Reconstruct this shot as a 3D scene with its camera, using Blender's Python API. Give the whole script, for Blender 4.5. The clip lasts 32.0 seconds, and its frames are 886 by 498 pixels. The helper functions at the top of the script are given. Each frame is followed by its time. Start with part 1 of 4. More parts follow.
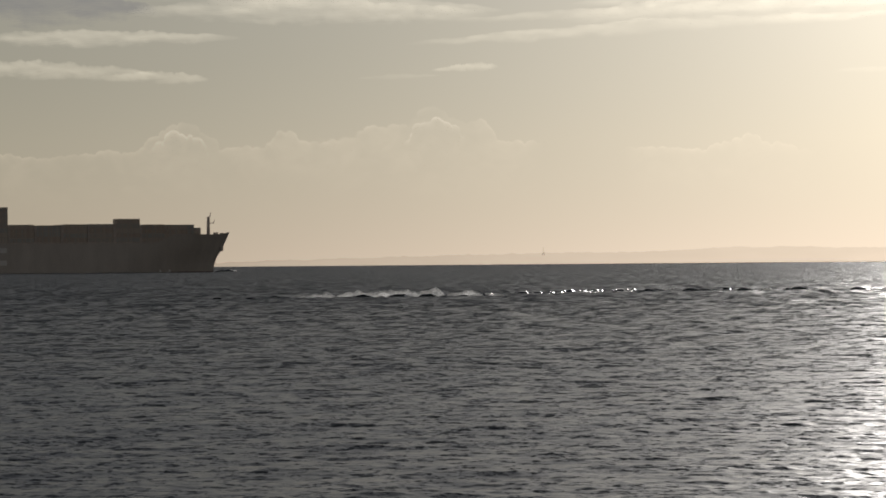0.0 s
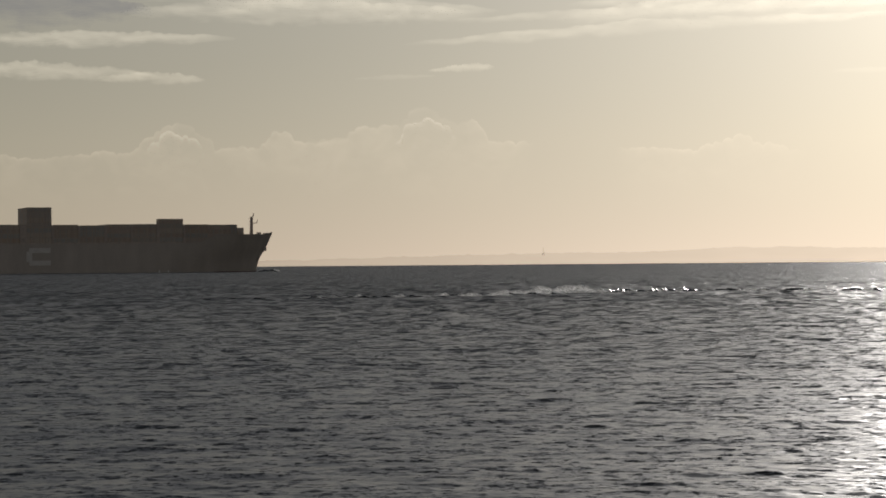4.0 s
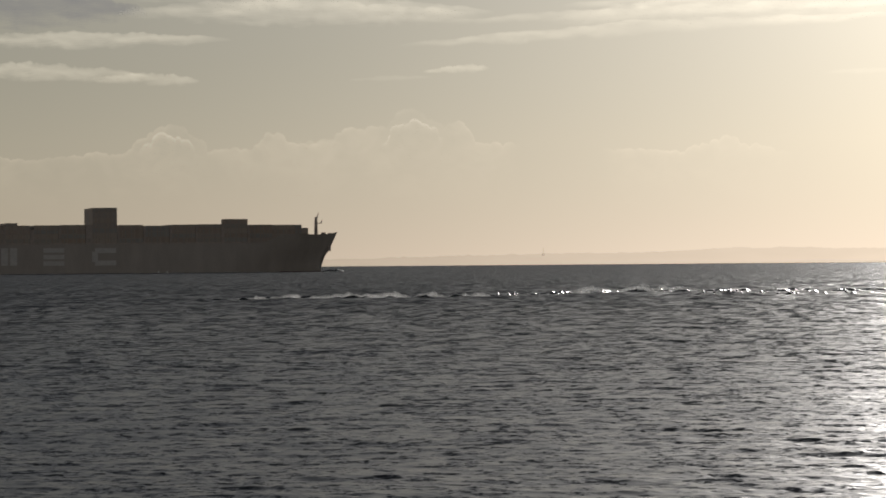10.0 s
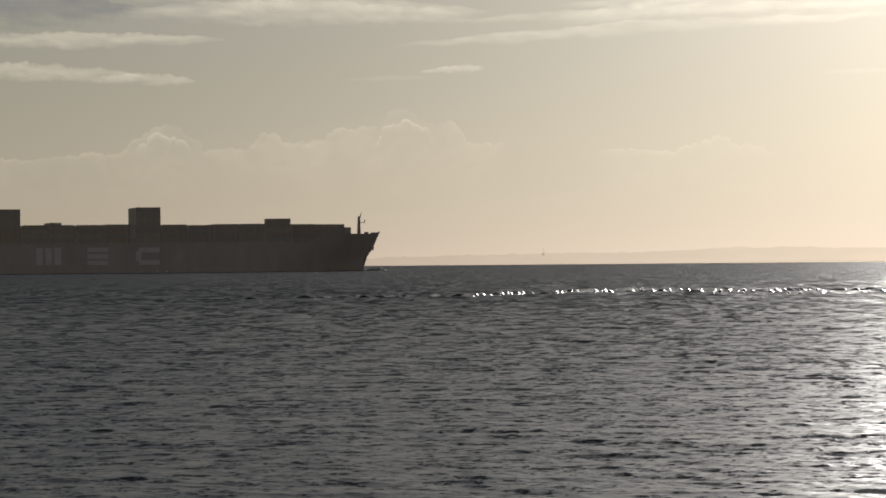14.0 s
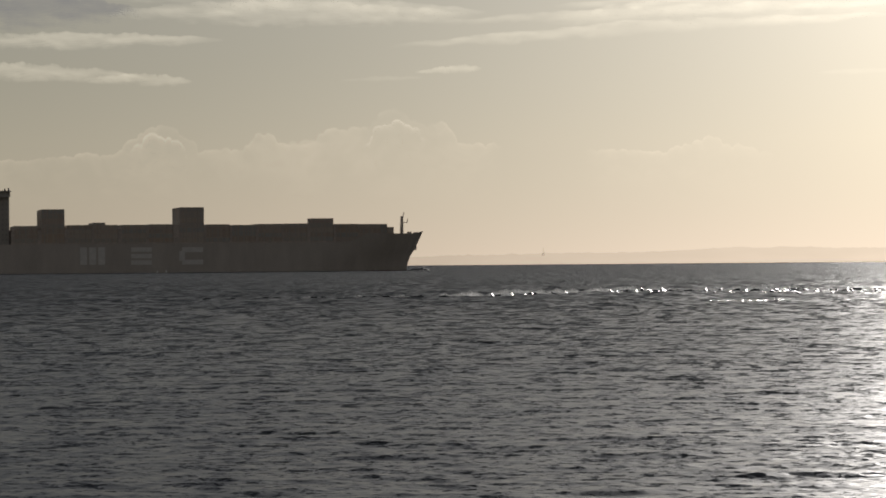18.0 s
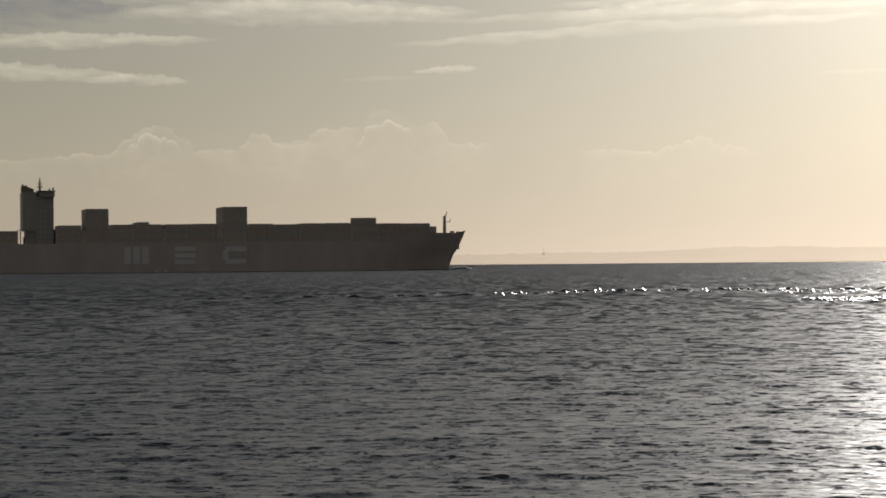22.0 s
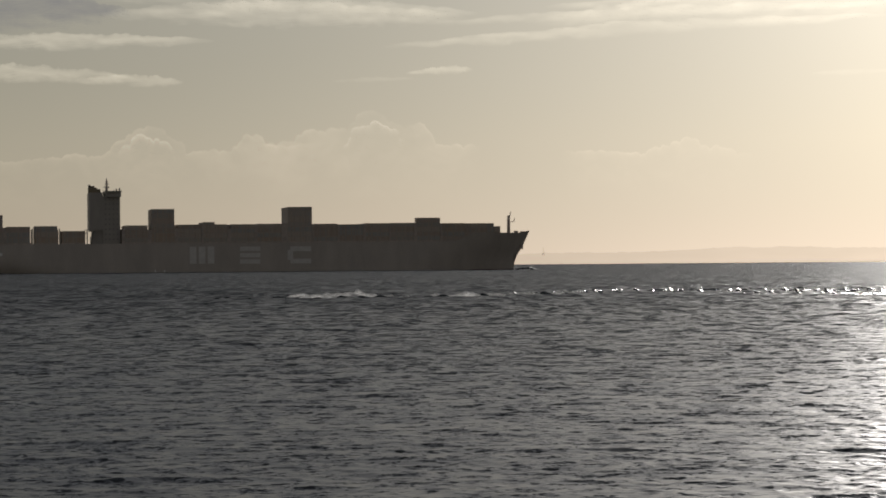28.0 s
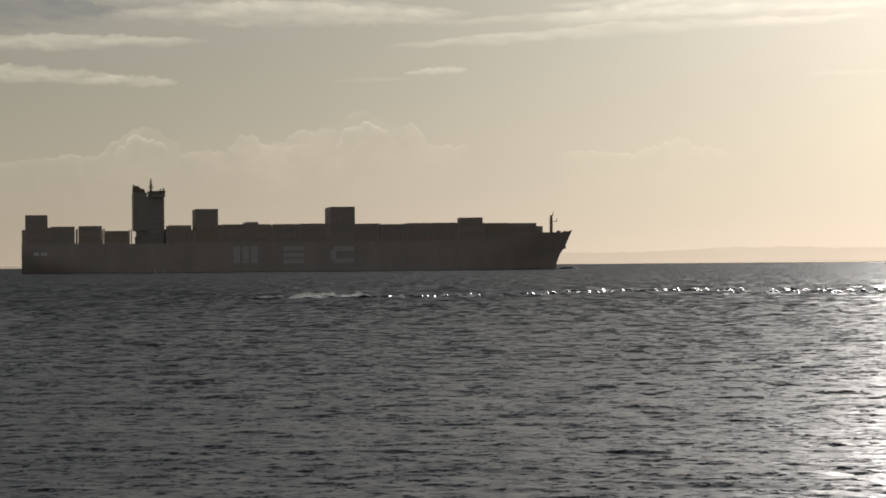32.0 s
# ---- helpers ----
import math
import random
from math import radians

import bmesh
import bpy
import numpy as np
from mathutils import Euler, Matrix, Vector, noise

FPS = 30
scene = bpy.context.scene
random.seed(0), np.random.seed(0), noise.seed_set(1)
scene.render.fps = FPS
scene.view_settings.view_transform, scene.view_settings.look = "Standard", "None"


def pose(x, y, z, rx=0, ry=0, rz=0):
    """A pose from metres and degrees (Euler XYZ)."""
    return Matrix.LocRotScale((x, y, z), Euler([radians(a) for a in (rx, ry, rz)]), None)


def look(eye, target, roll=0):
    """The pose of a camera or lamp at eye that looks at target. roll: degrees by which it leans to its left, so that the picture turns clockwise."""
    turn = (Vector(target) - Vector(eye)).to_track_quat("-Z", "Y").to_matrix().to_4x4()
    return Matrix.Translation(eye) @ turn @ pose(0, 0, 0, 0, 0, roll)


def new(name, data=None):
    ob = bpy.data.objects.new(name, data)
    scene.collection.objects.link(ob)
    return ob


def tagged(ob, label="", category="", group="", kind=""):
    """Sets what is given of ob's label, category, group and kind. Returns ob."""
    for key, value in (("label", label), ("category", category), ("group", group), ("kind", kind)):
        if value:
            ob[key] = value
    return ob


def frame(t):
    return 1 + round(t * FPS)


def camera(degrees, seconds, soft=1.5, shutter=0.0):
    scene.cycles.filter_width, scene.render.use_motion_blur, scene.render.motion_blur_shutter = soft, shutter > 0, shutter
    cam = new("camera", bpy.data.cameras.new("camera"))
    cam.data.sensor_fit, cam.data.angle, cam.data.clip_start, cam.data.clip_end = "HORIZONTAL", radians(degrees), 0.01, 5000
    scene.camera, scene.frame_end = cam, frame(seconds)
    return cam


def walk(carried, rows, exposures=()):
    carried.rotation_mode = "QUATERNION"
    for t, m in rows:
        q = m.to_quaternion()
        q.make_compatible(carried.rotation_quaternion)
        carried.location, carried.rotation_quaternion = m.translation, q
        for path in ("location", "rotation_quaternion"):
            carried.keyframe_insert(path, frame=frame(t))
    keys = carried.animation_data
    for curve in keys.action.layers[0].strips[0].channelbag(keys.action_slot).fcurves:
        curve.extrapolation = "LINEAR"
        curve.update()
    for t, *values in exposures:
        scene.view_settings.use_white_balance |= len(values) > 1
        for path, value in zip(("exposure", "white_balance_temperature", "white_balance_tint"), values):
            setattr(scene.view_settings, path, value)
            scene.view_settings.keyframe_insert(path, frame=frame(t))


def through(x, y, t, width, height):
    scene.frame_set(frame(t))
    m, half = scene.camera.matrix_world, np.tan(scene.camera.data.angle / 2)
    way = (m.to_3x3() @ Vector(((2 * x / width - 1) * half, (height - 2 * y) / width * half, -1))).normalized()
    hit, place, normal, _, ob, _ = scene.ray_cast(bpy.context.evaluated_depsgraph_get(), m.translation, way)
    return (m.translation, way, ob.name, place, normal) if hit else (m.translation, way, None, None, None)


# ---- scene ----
# Telephoto view from a low shore across a choppy strait: a loaded container ship passes, backlit by a low hazy sun.
cam = camera(16.52, 32.0, soft=1.75)
EYE = (0.0, 0.0, 4.1)
SWAY = [(0.0, -0.06), (3.5, -0.04), (5.5, 0.18), (8.5, 0.18), (12.0, 0.09), (20.0, 0.02), (22.5, -0.09), (25.0, 0.0), (32.0, 0.0)]
walk(cam, [(t, look(EYE, (0.0, 1000.0, 8.55 + nod), -0.4756)) for t, nod in SWAY], exposures=[(0.0, -1.09, 6500, 12), (32.0, -1.09, 6500, 12)])

# ---- light ----
SUN_AZ, SUN_EL = 12.1, 11.0         # degrees right of the view's middle line, and above the horizon


def sun_vector():
    a, e = radians(SUN_AZ), radians(SUN_EL)
    return Vector((math.sin(a) * math.cos(e), math.cos(a) * math.cos(e), math.sin(e)))


def nodes_of(mat):
    mat.use_nodes = True
    tree = mat.node_tree
    tree.nodes.clear()
    return tree


def node(tree, kind, inputs=None, **settings):
    n = tree.nodes.new(kind)
    for key, value in settings.items():
        setattr(n, key, value)
    for key, value in (inputs or {}).items():
        if isinstance(value, bpy.types.NodeSocket):
            tree.links.new(value, n.inputs[key])
        else:
            n.inputs[key].default_value = value
    return n


def calc(tree, op, a, b=None, c=None, clamp=False):
    n = node(tree, "ShaderNodeMath", operation=op, use_clamp=clamp)
    for i, value in enumerate((a, b, c)):
        if value is None:
            continue
        if isinstance(value, bpy.types.NodeSocket):
            tree.links.new(value, n.inputs[i])
        else:
            n.inputs[i].default_value = value
    return n.outputs[0]


def vcalc(tree, op, a, b=None, scale=None):
    n = node(tree, "ShaderNodeVectorMath", operation=op)
    for i, value in enumerate((a, b)):
        if value is None:
            continue
        if isinstance(value, bpy.types.NodeSocket):
            tree.links.new(value, n.inputs[i])
        else:
            n.inputs[i].default_value = value
    if scale is not None:
        if isinstance(scale, bpy.types.NodeSocket):
            tree.links.new(scale, n.inputs["Scale"])
        else:
            n.inputs["Scale"].default_value = scale
    return n


def make_world():
    """A clear sky above, with warm haze low down that brightens towards the sun."""
    world = bpy.data.worlds.new("sky")
    world.use_nodes = True
    scene.world = world
    t = world.node_tree
    t.nodes.clear()
    sky = node(t, "ShaderNodeTexSky", sky_type="NISHITA", sun_disc=False, sun_elevation=radians(SUN_EL),
               sun_rotation=radians(SUN_AZ), air_density=1.0, dust_density=0.1, ozone_density=1.0)
    pale = node(t, "ShaderNodeHueSaturation", {"Saturation": 0.46, "Color": sky.outputs[0]})
    upper = node(t, "ShaderNodeBackground", {"Color": pale.outputs[0], "Strength": 0.05})
    way = node(t, "ShaderNodeTexCoord").outputs["Generated"]
    parts = node(t, "ShaderNodeSeparateXYZ", {0: way})
    rise = calc(t, "MAXIMUM", parts.outputs[2], 0.0)
    flat = vcalc(t, "NORMALIZE", vcalc(t, "MULTIPLY", way, (1.0, 1.0, 0.3)).outputs[0]).outputs[0]
    sun = sun_vector()
    sun = Vector((sun.x, sun.y, 0.3 * sun.z * 0.6)).normalized()
    toward = vcalc(t, "DOT_PRODUCT", flat, tuple(sun)).outputs["Value"]
    off = calc(t, "ARCCOSINE", calc(t, "MINIMUM", toward, 0.99999))
    near = calc(t, "EXPONENT", calc(t, "MULTIPLY", off, -1.0 / radians(5.2)))
    wide = calc(t, "EXPONENT", calc(t, "MULTIPLY", off, -1.0 / radians(15.0)))
    glow = calc(t, "ADD", calc(t, "MULTIPLY", near, 4.3), calc(t, "ADD", calc(t, "MULTIPLY", wide, 0.55), 0.69))
    low = calc(t, "EXPONENT", calc(t, "MULTIPLY", rise, -1.0 / 0.34))
    ramp = node(t, "ShaderNodeValToRGB", {0: calc(t, "MULTIPLY", rise, 3.0)})
    stops = ramp.color_ramp.elements
    stops.new(0.12), stops.new(0.24)
    for stop, at, tone in zip(stops, (0.01, 0.12, 0.24, 0.8), ((0.122, 0.086, 0.026, 1), (0.340, 0.258, 0.128, 1), (0.43, 0.340, 0.195, 1), (0.425, 0.415, 0.425, 1))):
        stop.position, stop.color = at, tone
    # haze throws some light back from the rest of the sky, away from the sun
    back = calc(t, "MINIMUM", calc(t, "SUBTRACT", 1.0, toward), 1.0)
    glow = calc(t, "ADD", glow, calc(t, "MULTIPLY", back, 0.8))
    haze = node(t, "ShaderNodeBackground", {"Color": ramp.outputs[0], "Strength": calc(t, "MULTIPLY", calc(t, "MULTIPLY", glow, low), 0.62)})
    # the sun's own aureole in the haze
    apart = calc(t, "ARCCOSINE", calc(t, "MINIMUM", vcalc(t, "DOT_PRODUCT", vcalc(t, "NORMALIZE", way).outputs[0], tuple(sun_vector())).outputs["Value"], 0.99999))
    ring = calc(t, "EXPONENT", calc(t, "MULTIPLY", apart, -1.0 / radians(5.0)))
    corona = node(t, "ShaderNodeBackground", {"Color": (1.0, 0.975, 0.91, 1), "Strength": calc(t, "MULTIPLY", ring, 3.2)})
    both = node(t, "ShaderNodeAddShader", {0: upper.outputs[0], 1: haze.outputs[0]})
    both = node(t, "ShaderNodeAddShader", {0: both.outputs[0], 1: corona.outputs[0]})
    node(t, "ShaderNodeOutputWorld", {"Surface": both.outputs[0]})


make_world()
sun_data = bpy.data.lights.new("sun", "SUN")
sun_data.energy, sun_data.angle, sun_data.color = 3.0, radians(0.53), (1.0, 0.965, 0.91)
new("sun", sun_data).matrix_world = look(tuple(sun_vector() * 900), (0, 0, 0))

# ---- materials ----


def paint(name, colour, rough=0.6, metal=0.0, spread=0.25, scale=0.6, bump=0.15, streak=1.0):
    """Weathered paint: broad stains, fine grain, and vertical runs where streak is above one."""
    mat = bpy.data.materials.new(name)
    t = nodes_of(mat)
    place = node(t, "ShaderNodeTexCoord").outputs["Object"]
    stretched = vcalc(t, "MULTIPLY", place, (1.0, 1.0, 1.0 / streak)).outputs[0]
    broad = node(t, "ShaderNodeTexNoise", {"Vector": stretched, "Scale": scale, "Detail": 4.0, "Roughness": 0.6})
    fine = node(t, "ShaderNodeTexNoise", {"Vector": place, "Scale": scale * 11, "Detail": 3.0})
    mixed = calc(t, "ADD", calc(t, "MULTIPLY", broad.outputs[0], 0.7), calc(t, "MULTIPLY", fine.outputs[0], 0.3))
    ramp = node(t, "ShaderNodeValToRGB", {0: mixed})
    a, b = ramp.color_ramp.elements
    a.position, b.position = 0.3, 0.7
    a.color = (*[c * (1 - spread) for c in colour], 1)
    b.color = (*[min(1, c * (1 + spread)) for c in colour], 1)
    relief = node(t, "ShaderNodeBump", {"Strength": bump, "Distance": 0.05, "Height": fine.outputs[0]})
    bsdf = node(t, "ShaderNodeBsdfPrincipled", {"Base Color": ramp.outputs[0], "Roughness": rough, "Metallic": metal, "Normal": relief.outputs[0]})
    node(t, "ShaderNodeOutputMaterial", {"Surface": bsdf.outputs[0]})
    return mat


def container_paint():
    """Sea containers in many paints: one colour for each box, with rust."""
    mat = bpy.data.materials.new("container_paint")
    t = nodes_of(mat)
    info = node(t, "ShaderNodeObjectInfo").outputs["Random"]
    island = node(t, "ShaderNodeNewGeometry").outputs["Random Per Island"]
    pick = calc(t, "FRACT", calc(t, "ADD", calc(t, "MULTIPLY", info, 7.31), calc(t, "MULTIPLY", island, 3.17)))
    ramp = node(t, "ShaderNodeValToRGB", {0: pick})
    ramp.color_ramp.interpolation = "CONSTANT"
    shades = [(0.46, 0.37, 0.31), (0.42, 0.34, 0.28), (0.47, 0.40, 0.34), (0.39, 0.37, 0.35), (0.43, 0.37, 0.33),
              (0.45, 0.35, 0.27), (0.40, 0.36, 0.32), (0.48, 0.41, 0.35)]
    els = ramp.color_ramp.elements
    while len(els) < len(shades):
        els.new(0.5)
    for i, c in enumerate(shades):
        els[i].position, els[i].color = i / len(shades), (*c, 1)
    place = node(t, "ShaderNodeTexCoord").outputs["Object"]
    dirt = node(t, "ShaderNodeTexNoise", {"Vector": place, "Scale": 0.9, "Detail": 5.0, "Roughness": 0.65})
    keep = node(t, "ShaderNodeMapRange", {0: dirt.outputs[0], 1: 0.56, 2: 0.72, 3: 0.0, 4: 0.6})
    rust = node(t, "ShaderNodeMix", {0: keep.outputs[0], 6: ramp.outputs[0], 7: (0.24, 0.14, 0.09, 1)}, data_type="RGBA")
    bsdf = node(t, "ShaderNodeBsdfPrincipled", {"Base Color": rust.outputs[2], "Roughness": 0.6})
    node(t, "ShaderNodeOutputMaterial", {"Surface": bsdf.outputs[0]})
    return mat


def water():
    """Dark sea water; wind ripples finer than the modelled waves tilt its surface."""
    mat = bpy.data.materials.new("sea_water")
    t = nodes_of(mat)
    place = node(t, "ShaderNodeTexCoord").outputs["Object"]
    normal = node(t, "ShaderNodeNewGeometry").outputs["Normal"]
    away = node(t, "ShaderNodeSeparateXYZ", {0: place}).outputs[1]

    def over(near, far, a, b):
        return node(t, "ShaderNodeMapRange", {0: away, 1: near, 2: far, 3: a, 4: b}).outputs[0]

    def slope(scale, stretch, amount, detail, level=1.0):
        at = vcalc(t, "MULTIPLY", place, stretch).outputs[0]
        n = node(t, "ShaderNodeTexNoise", {"Vector": at, "Scale": scale, "Detail": detail, "Roughness": 0.5, "Distortion": 0.9})
        tilt = vcalc(t, "MULTIPLY", vcalc(t, "SUBTRACT", n.outputs["Color"], (0.5, 0.5, 0.5)).outputs[0], amount).outputs[0]
        return vcalc(t, "SCALE", tilt, scale=level).outputs[0]

    # ripples near the shore; farther out the short waves that the sheet no longer carries
    tilts = [slope(9.0, (0.75, 0.6, 0.0), (0.2, 0.9, 0.0), 2.0, over(55.0, 120.0, 1.0, 0.0)),
             slope(4.6, (0.75, 0.8, 0.0), (0.3, 1.35, 0.0), 3.0, over(60.0, 200.0, 0.85, 0.8)),
             slope(2.0, (0.5, 0.5, 0.0), (0.3, 1.35, 0.0), 3.0, over(70.0, 160.0, 0.6, 1.0)),
             slope(1.0, (0.7, 0.24, 0.0), (0.7, 1.35, 0.0), 3.0, over(120.0, 260.0, 0.0, 1.0)),
             slope(0.5, (0.8, 0.085, 0.0), (0.9, 0.75, 0.0), 3.0, calc(t, "MULTIPLY", over(220.0, 420.0, 0.0, 1.0), over(430.0, 700.0, 1.0, 0.55)))]
    rough = tilts[0]
    for tilt in tilts[1:]:
        rough = vcalc(t, "ADD", rough, tilt).outputs[0]
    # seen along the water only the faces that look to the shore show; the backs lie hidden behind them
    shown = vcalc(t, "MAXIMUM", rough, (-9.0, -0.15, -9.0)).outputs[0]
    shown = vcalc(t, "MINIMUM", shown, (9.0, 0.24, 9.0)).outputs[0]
    # normals tipped by distance: darkens the water far out, lightens it near the shore
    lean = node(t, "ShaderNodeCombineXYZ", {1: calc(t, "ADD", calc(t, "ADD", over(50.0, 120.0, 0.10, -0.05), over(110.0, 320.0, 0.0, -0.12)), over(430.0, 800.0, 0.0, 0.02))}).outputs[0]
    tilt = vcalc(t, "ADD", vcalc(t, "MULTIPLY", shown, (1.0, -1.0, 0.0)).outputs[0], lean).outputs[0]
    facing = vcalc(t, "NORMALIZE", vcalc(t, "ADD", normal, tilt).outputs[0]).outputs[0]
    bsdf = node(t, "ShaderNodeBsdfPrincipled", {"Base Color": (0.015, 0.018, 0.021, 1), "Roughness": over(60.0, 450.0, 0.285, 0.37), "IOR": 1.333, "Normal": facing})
    node(t, "ShaderNodeOutputMaterial", {"Surface": bsdf.outputs[0]})
    return mat


def foam_paint(name, through, ragged, thin, wet):
    """White water: bubbles with thin darker gaps, and light that shines through from behind."""
    mat = bpy.data.materials.new(name)
    t = nodes_of(mat)
    place = node(t, "ShaderNodeTexCoord").outputs["Object"]
    n = node(t, "ShaderNodeTexNoise", {"Vector": place, "Scale": 3.0, "Detail": 6.0, "Roughness": 0.7})
    ramp = node(t, "ShaderNodeValToRGB", {0: n.outputs[0]})
    ramp.color_ramp.elements[0].position, ramp.color_ramp.elements[0].color = 0.30, (0.55, 0.56, 0.55, 1)
    ramp.color_ramp.elements[1].position, ramp.color_ramp.elements[1].color = 0.50, (0.94, 0.94, 0.93, 1)
    relief = node(t, "ShaderNodeBump", {"Strength": 0.6, "Distance": 0.15, "Height": n.outputs[0]})
    front = node(t, "ShaderNodeBsdfDiffuse", {"Color": ramp.outputs[0], "Normal": relief.outputs[0]})
    back = node(t, "ShaderNodeBsdfTranslucent", {"Color": ramp.outputs[0], "Normal": relief.outputs[0]})
    both = node(t, "ShaderNodeMixShader", {0: through, 1: front.outputs[0], 2: back.outputs[0]})
    sheen = node(t, "ShaderNodeBsdfGlossy", {"Color": (0.9, 0.9, 0.9, 1), "Roughness": 0.42, "Normal": relief.outputs[0]})
    both = node(t, "ShaderNodeMixShader", {0: wet, 1: both.outputs[0], 2: sheen.outputs[0]})
    # thins out upwards into drops and mist
    rise = node(t, "ShaderNodeSeparateXYZ", {0: node(t, "ShaderNodeTexCoord").outputs["Generated"]}).outputs[2]
    wisps = node(t, "ShaderNodeTexNoise", {"Vector": place, "Scale": 2.4, "Detail": 4.0, "Roughness": 0.6})
    thick = calc(t, "SUBTRACT", calc(t, "ADD", 1.05, calc(t, "MULTIPLY", calc(t, "SUBTRACT", wisps.outputs[0], 0.5), ragged)), calc(t, "MULTIPLY", calc(t, "MULTIPLY", rise, rise), thin), clamp=True)
    mist = node(t, "ShaderNodeMixShader", {0: thick, 1: node(t, "ShaderNodeBsdfTransparent").outputs[0], 2: both.outputs[0]})
    node(t, "ShaderNodeOutputMaterial", {"Surface": mist.outputs[0]})
    return mat


def broken_water():
    """Steep broken water on the bar: glassy facets that catch the sun."""
    mat = bpy.data.materials.new("broken_water")
    t = nodes_of(mat)
    place = node(t, "ShaderNodeTexCoord").outputs["Object"]
    n = node(t, "ShaderNodeTexNoise", {"Vector": place, "Scale": 7.0, "Detail": 3.0})
    relief = node(t, "ShaderNodeBump", {"Strength": 0.5, "Distance": 0.08, "Height": n.outputs[0]})
    bsdf = node(t, "ShaderNodeBsdfPrincipled", {"Base Color": (0.03, 0.036, 0.036, 1), "Roughness": 0.20, "IOR": 1.333, "Normal": relief.outputs[0]})
    node(t, "ShaderNodeOutputMaterial", {"Surface": bsdf.outputs[0]})
    return mat


def cloud_paint(name, colour, amount, veil, stretch, scale, low, high, rim=0.0):
    """Thin distant cloud: it lets the sky through, veils it a little, and glows by itself in place of scattered
    sunlight.
    """
    mat = bpy.data.materials.new(name)
    t = nodes_of(mat)
    uv = node(t, "ShaderNodeSeparateXYZ", {0: node(t, "ShaderNodeUVMap", uv_map="span").outputs[0]})
    place = node(t, "ShaderNodeTexCoord").outputs["Object"]
    seed = node(t, "ShaderNodeObjectInfo").outputs["Random"]
    at = vcalc(t, "MULTIPLY", place, stretch).outputs[0]
    warp = node(t, "ShaderNodeTexNoise", {"W": calc(t, "MULTIPLY", seed, 40.0), "Vector": at, "Scale": scale, "Detail": 6.0, "Roughness": 0.62, "Distortion": 0.8}, noise_dimensions="4D")
    body = node(t, "ShaderNodeMapRange", {0: warp.outputs[0], 1: low, 2: high, 3: 0.0, 4: 1.0}).outputs[0]
    u, v = uv.outputs[0], uv.outputs[1]
    ends = calc(t, "MULTIPLY", calc(t, "MULTIPLY", u, calc(t, "SUBTRACT", 1.0, u)), 9.0, clamp=True)
    if rim > 0:
        # heaped cloud: sunlit look of the top put in as a crisp glowing rim, fading downwards; the level map holds the
        # height over the foot and the depth under the top
        level = node(t, "ShaderNodeSeparateXYZ", {0: node(t, "ShaderNodeUVMap", uv_map="level").outputs[0]})
        under = level.outputs[1]
        edge = calc(t, "MULTIPLY", under, 40.0, clamp=True)
        patch = node(t, "ShaderNodeTexNoise", {"W": calc(t, "MULTIPLY", seed, 90.0), "Vector": vcalc(t, "MULTIPLY", place, (0.0075, 0.0, 0.012)).outputs[0], "Scale": 1.0, "Detail": 2.0}, noise_dimensions="4D")
        present = node(t, "ShaderNodeMapRange", {0: patch.outputs[0], 1: 0.34, 2: 0.58, 3: 0.4, 4: 1.15}).outputs[0]
        lit = calc(t, "EXPONENT", calc(t, "MULTIPLY", calc(t, "MULTIPLY", under, calc(t, "ADD", body, 0.5)), -24.0))
        soft = calc(t, "POWER", calc(t, "MULTIPLY", level.outputs[0], 0.6, clamp=True), 1.4)
        amount_now = calc(t, "ADD", calc(t, "MULTIPLY", calc(t, "MULTIPLY", lit, calc(t, "ADD", body, 0.35)), rim), calc(t, "MULTIPLY", calc(t, "MULTIPLY", soft, calc(t, "ADD", body, 0.3)), amount))
        alpha = calc(t, "MULTIPLY", calc(t, "MULTIPLY", calc(t, "MULTIPLY", amount_now, edge), present), ends)
    else:
        # drawn-out cloud: a crisp, tufted upper edge, fraying downwards
        across = calc(t, "MULTIPLY", calc(t, "MULTIPLY", calc(t, "POWER", v, 1.1), calc(t, "POWER", calc(t, "SUBTRACT", 1.0, v), 0.45)), 2.1, clamp=True)
        fibre = node(t, "ShaderNodeTexNoise", {"W": calc(t, "MULTIPLY", seed, 70.0), "Vector": vcalc(t, "MULTIPLY", place, (0.022, 0.0, 0.13)).outputs[0], "Scale": 1.0, "Detail": 7.0, "Roughness": 0.62, "Distortion": 0.6}, noise_dimensions="4D")
        frayed = calc(t, "ADD", across, calc(t, "MULTIPLY", calc(t, "SUBTRACT", fibre.outputs[0], 0.5), 1.8))
        torn = node(t, "ShaderNodeMapRange", {0: frayed, 1: 0.22, 2: 1.25, 3: 0.0, 4: 1.1}).outputs[0]
        body = calc(t, "MULTIPLY", calc(t, "ADD", calc(t, "MULTIPLY", body, 0.6), 0.4), torn)
        alpha = calc(t, "MULTIPLY", calc(t, "MULTIPLY", body, ends), amount)
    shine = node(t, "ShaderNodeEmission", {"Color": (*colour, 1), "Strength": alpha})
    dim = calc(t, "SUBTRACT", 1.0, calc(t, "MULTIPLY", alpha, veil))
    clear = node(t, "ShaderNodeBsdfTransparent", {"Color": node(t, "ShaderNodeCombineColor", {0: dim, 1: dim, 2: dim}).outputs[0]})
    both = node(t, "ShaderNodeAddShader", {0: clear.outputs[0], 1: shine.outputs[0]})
    node(t, "ShaderNodeOutputMaterial", {"Surface": both.outputs[0]})
    return mat


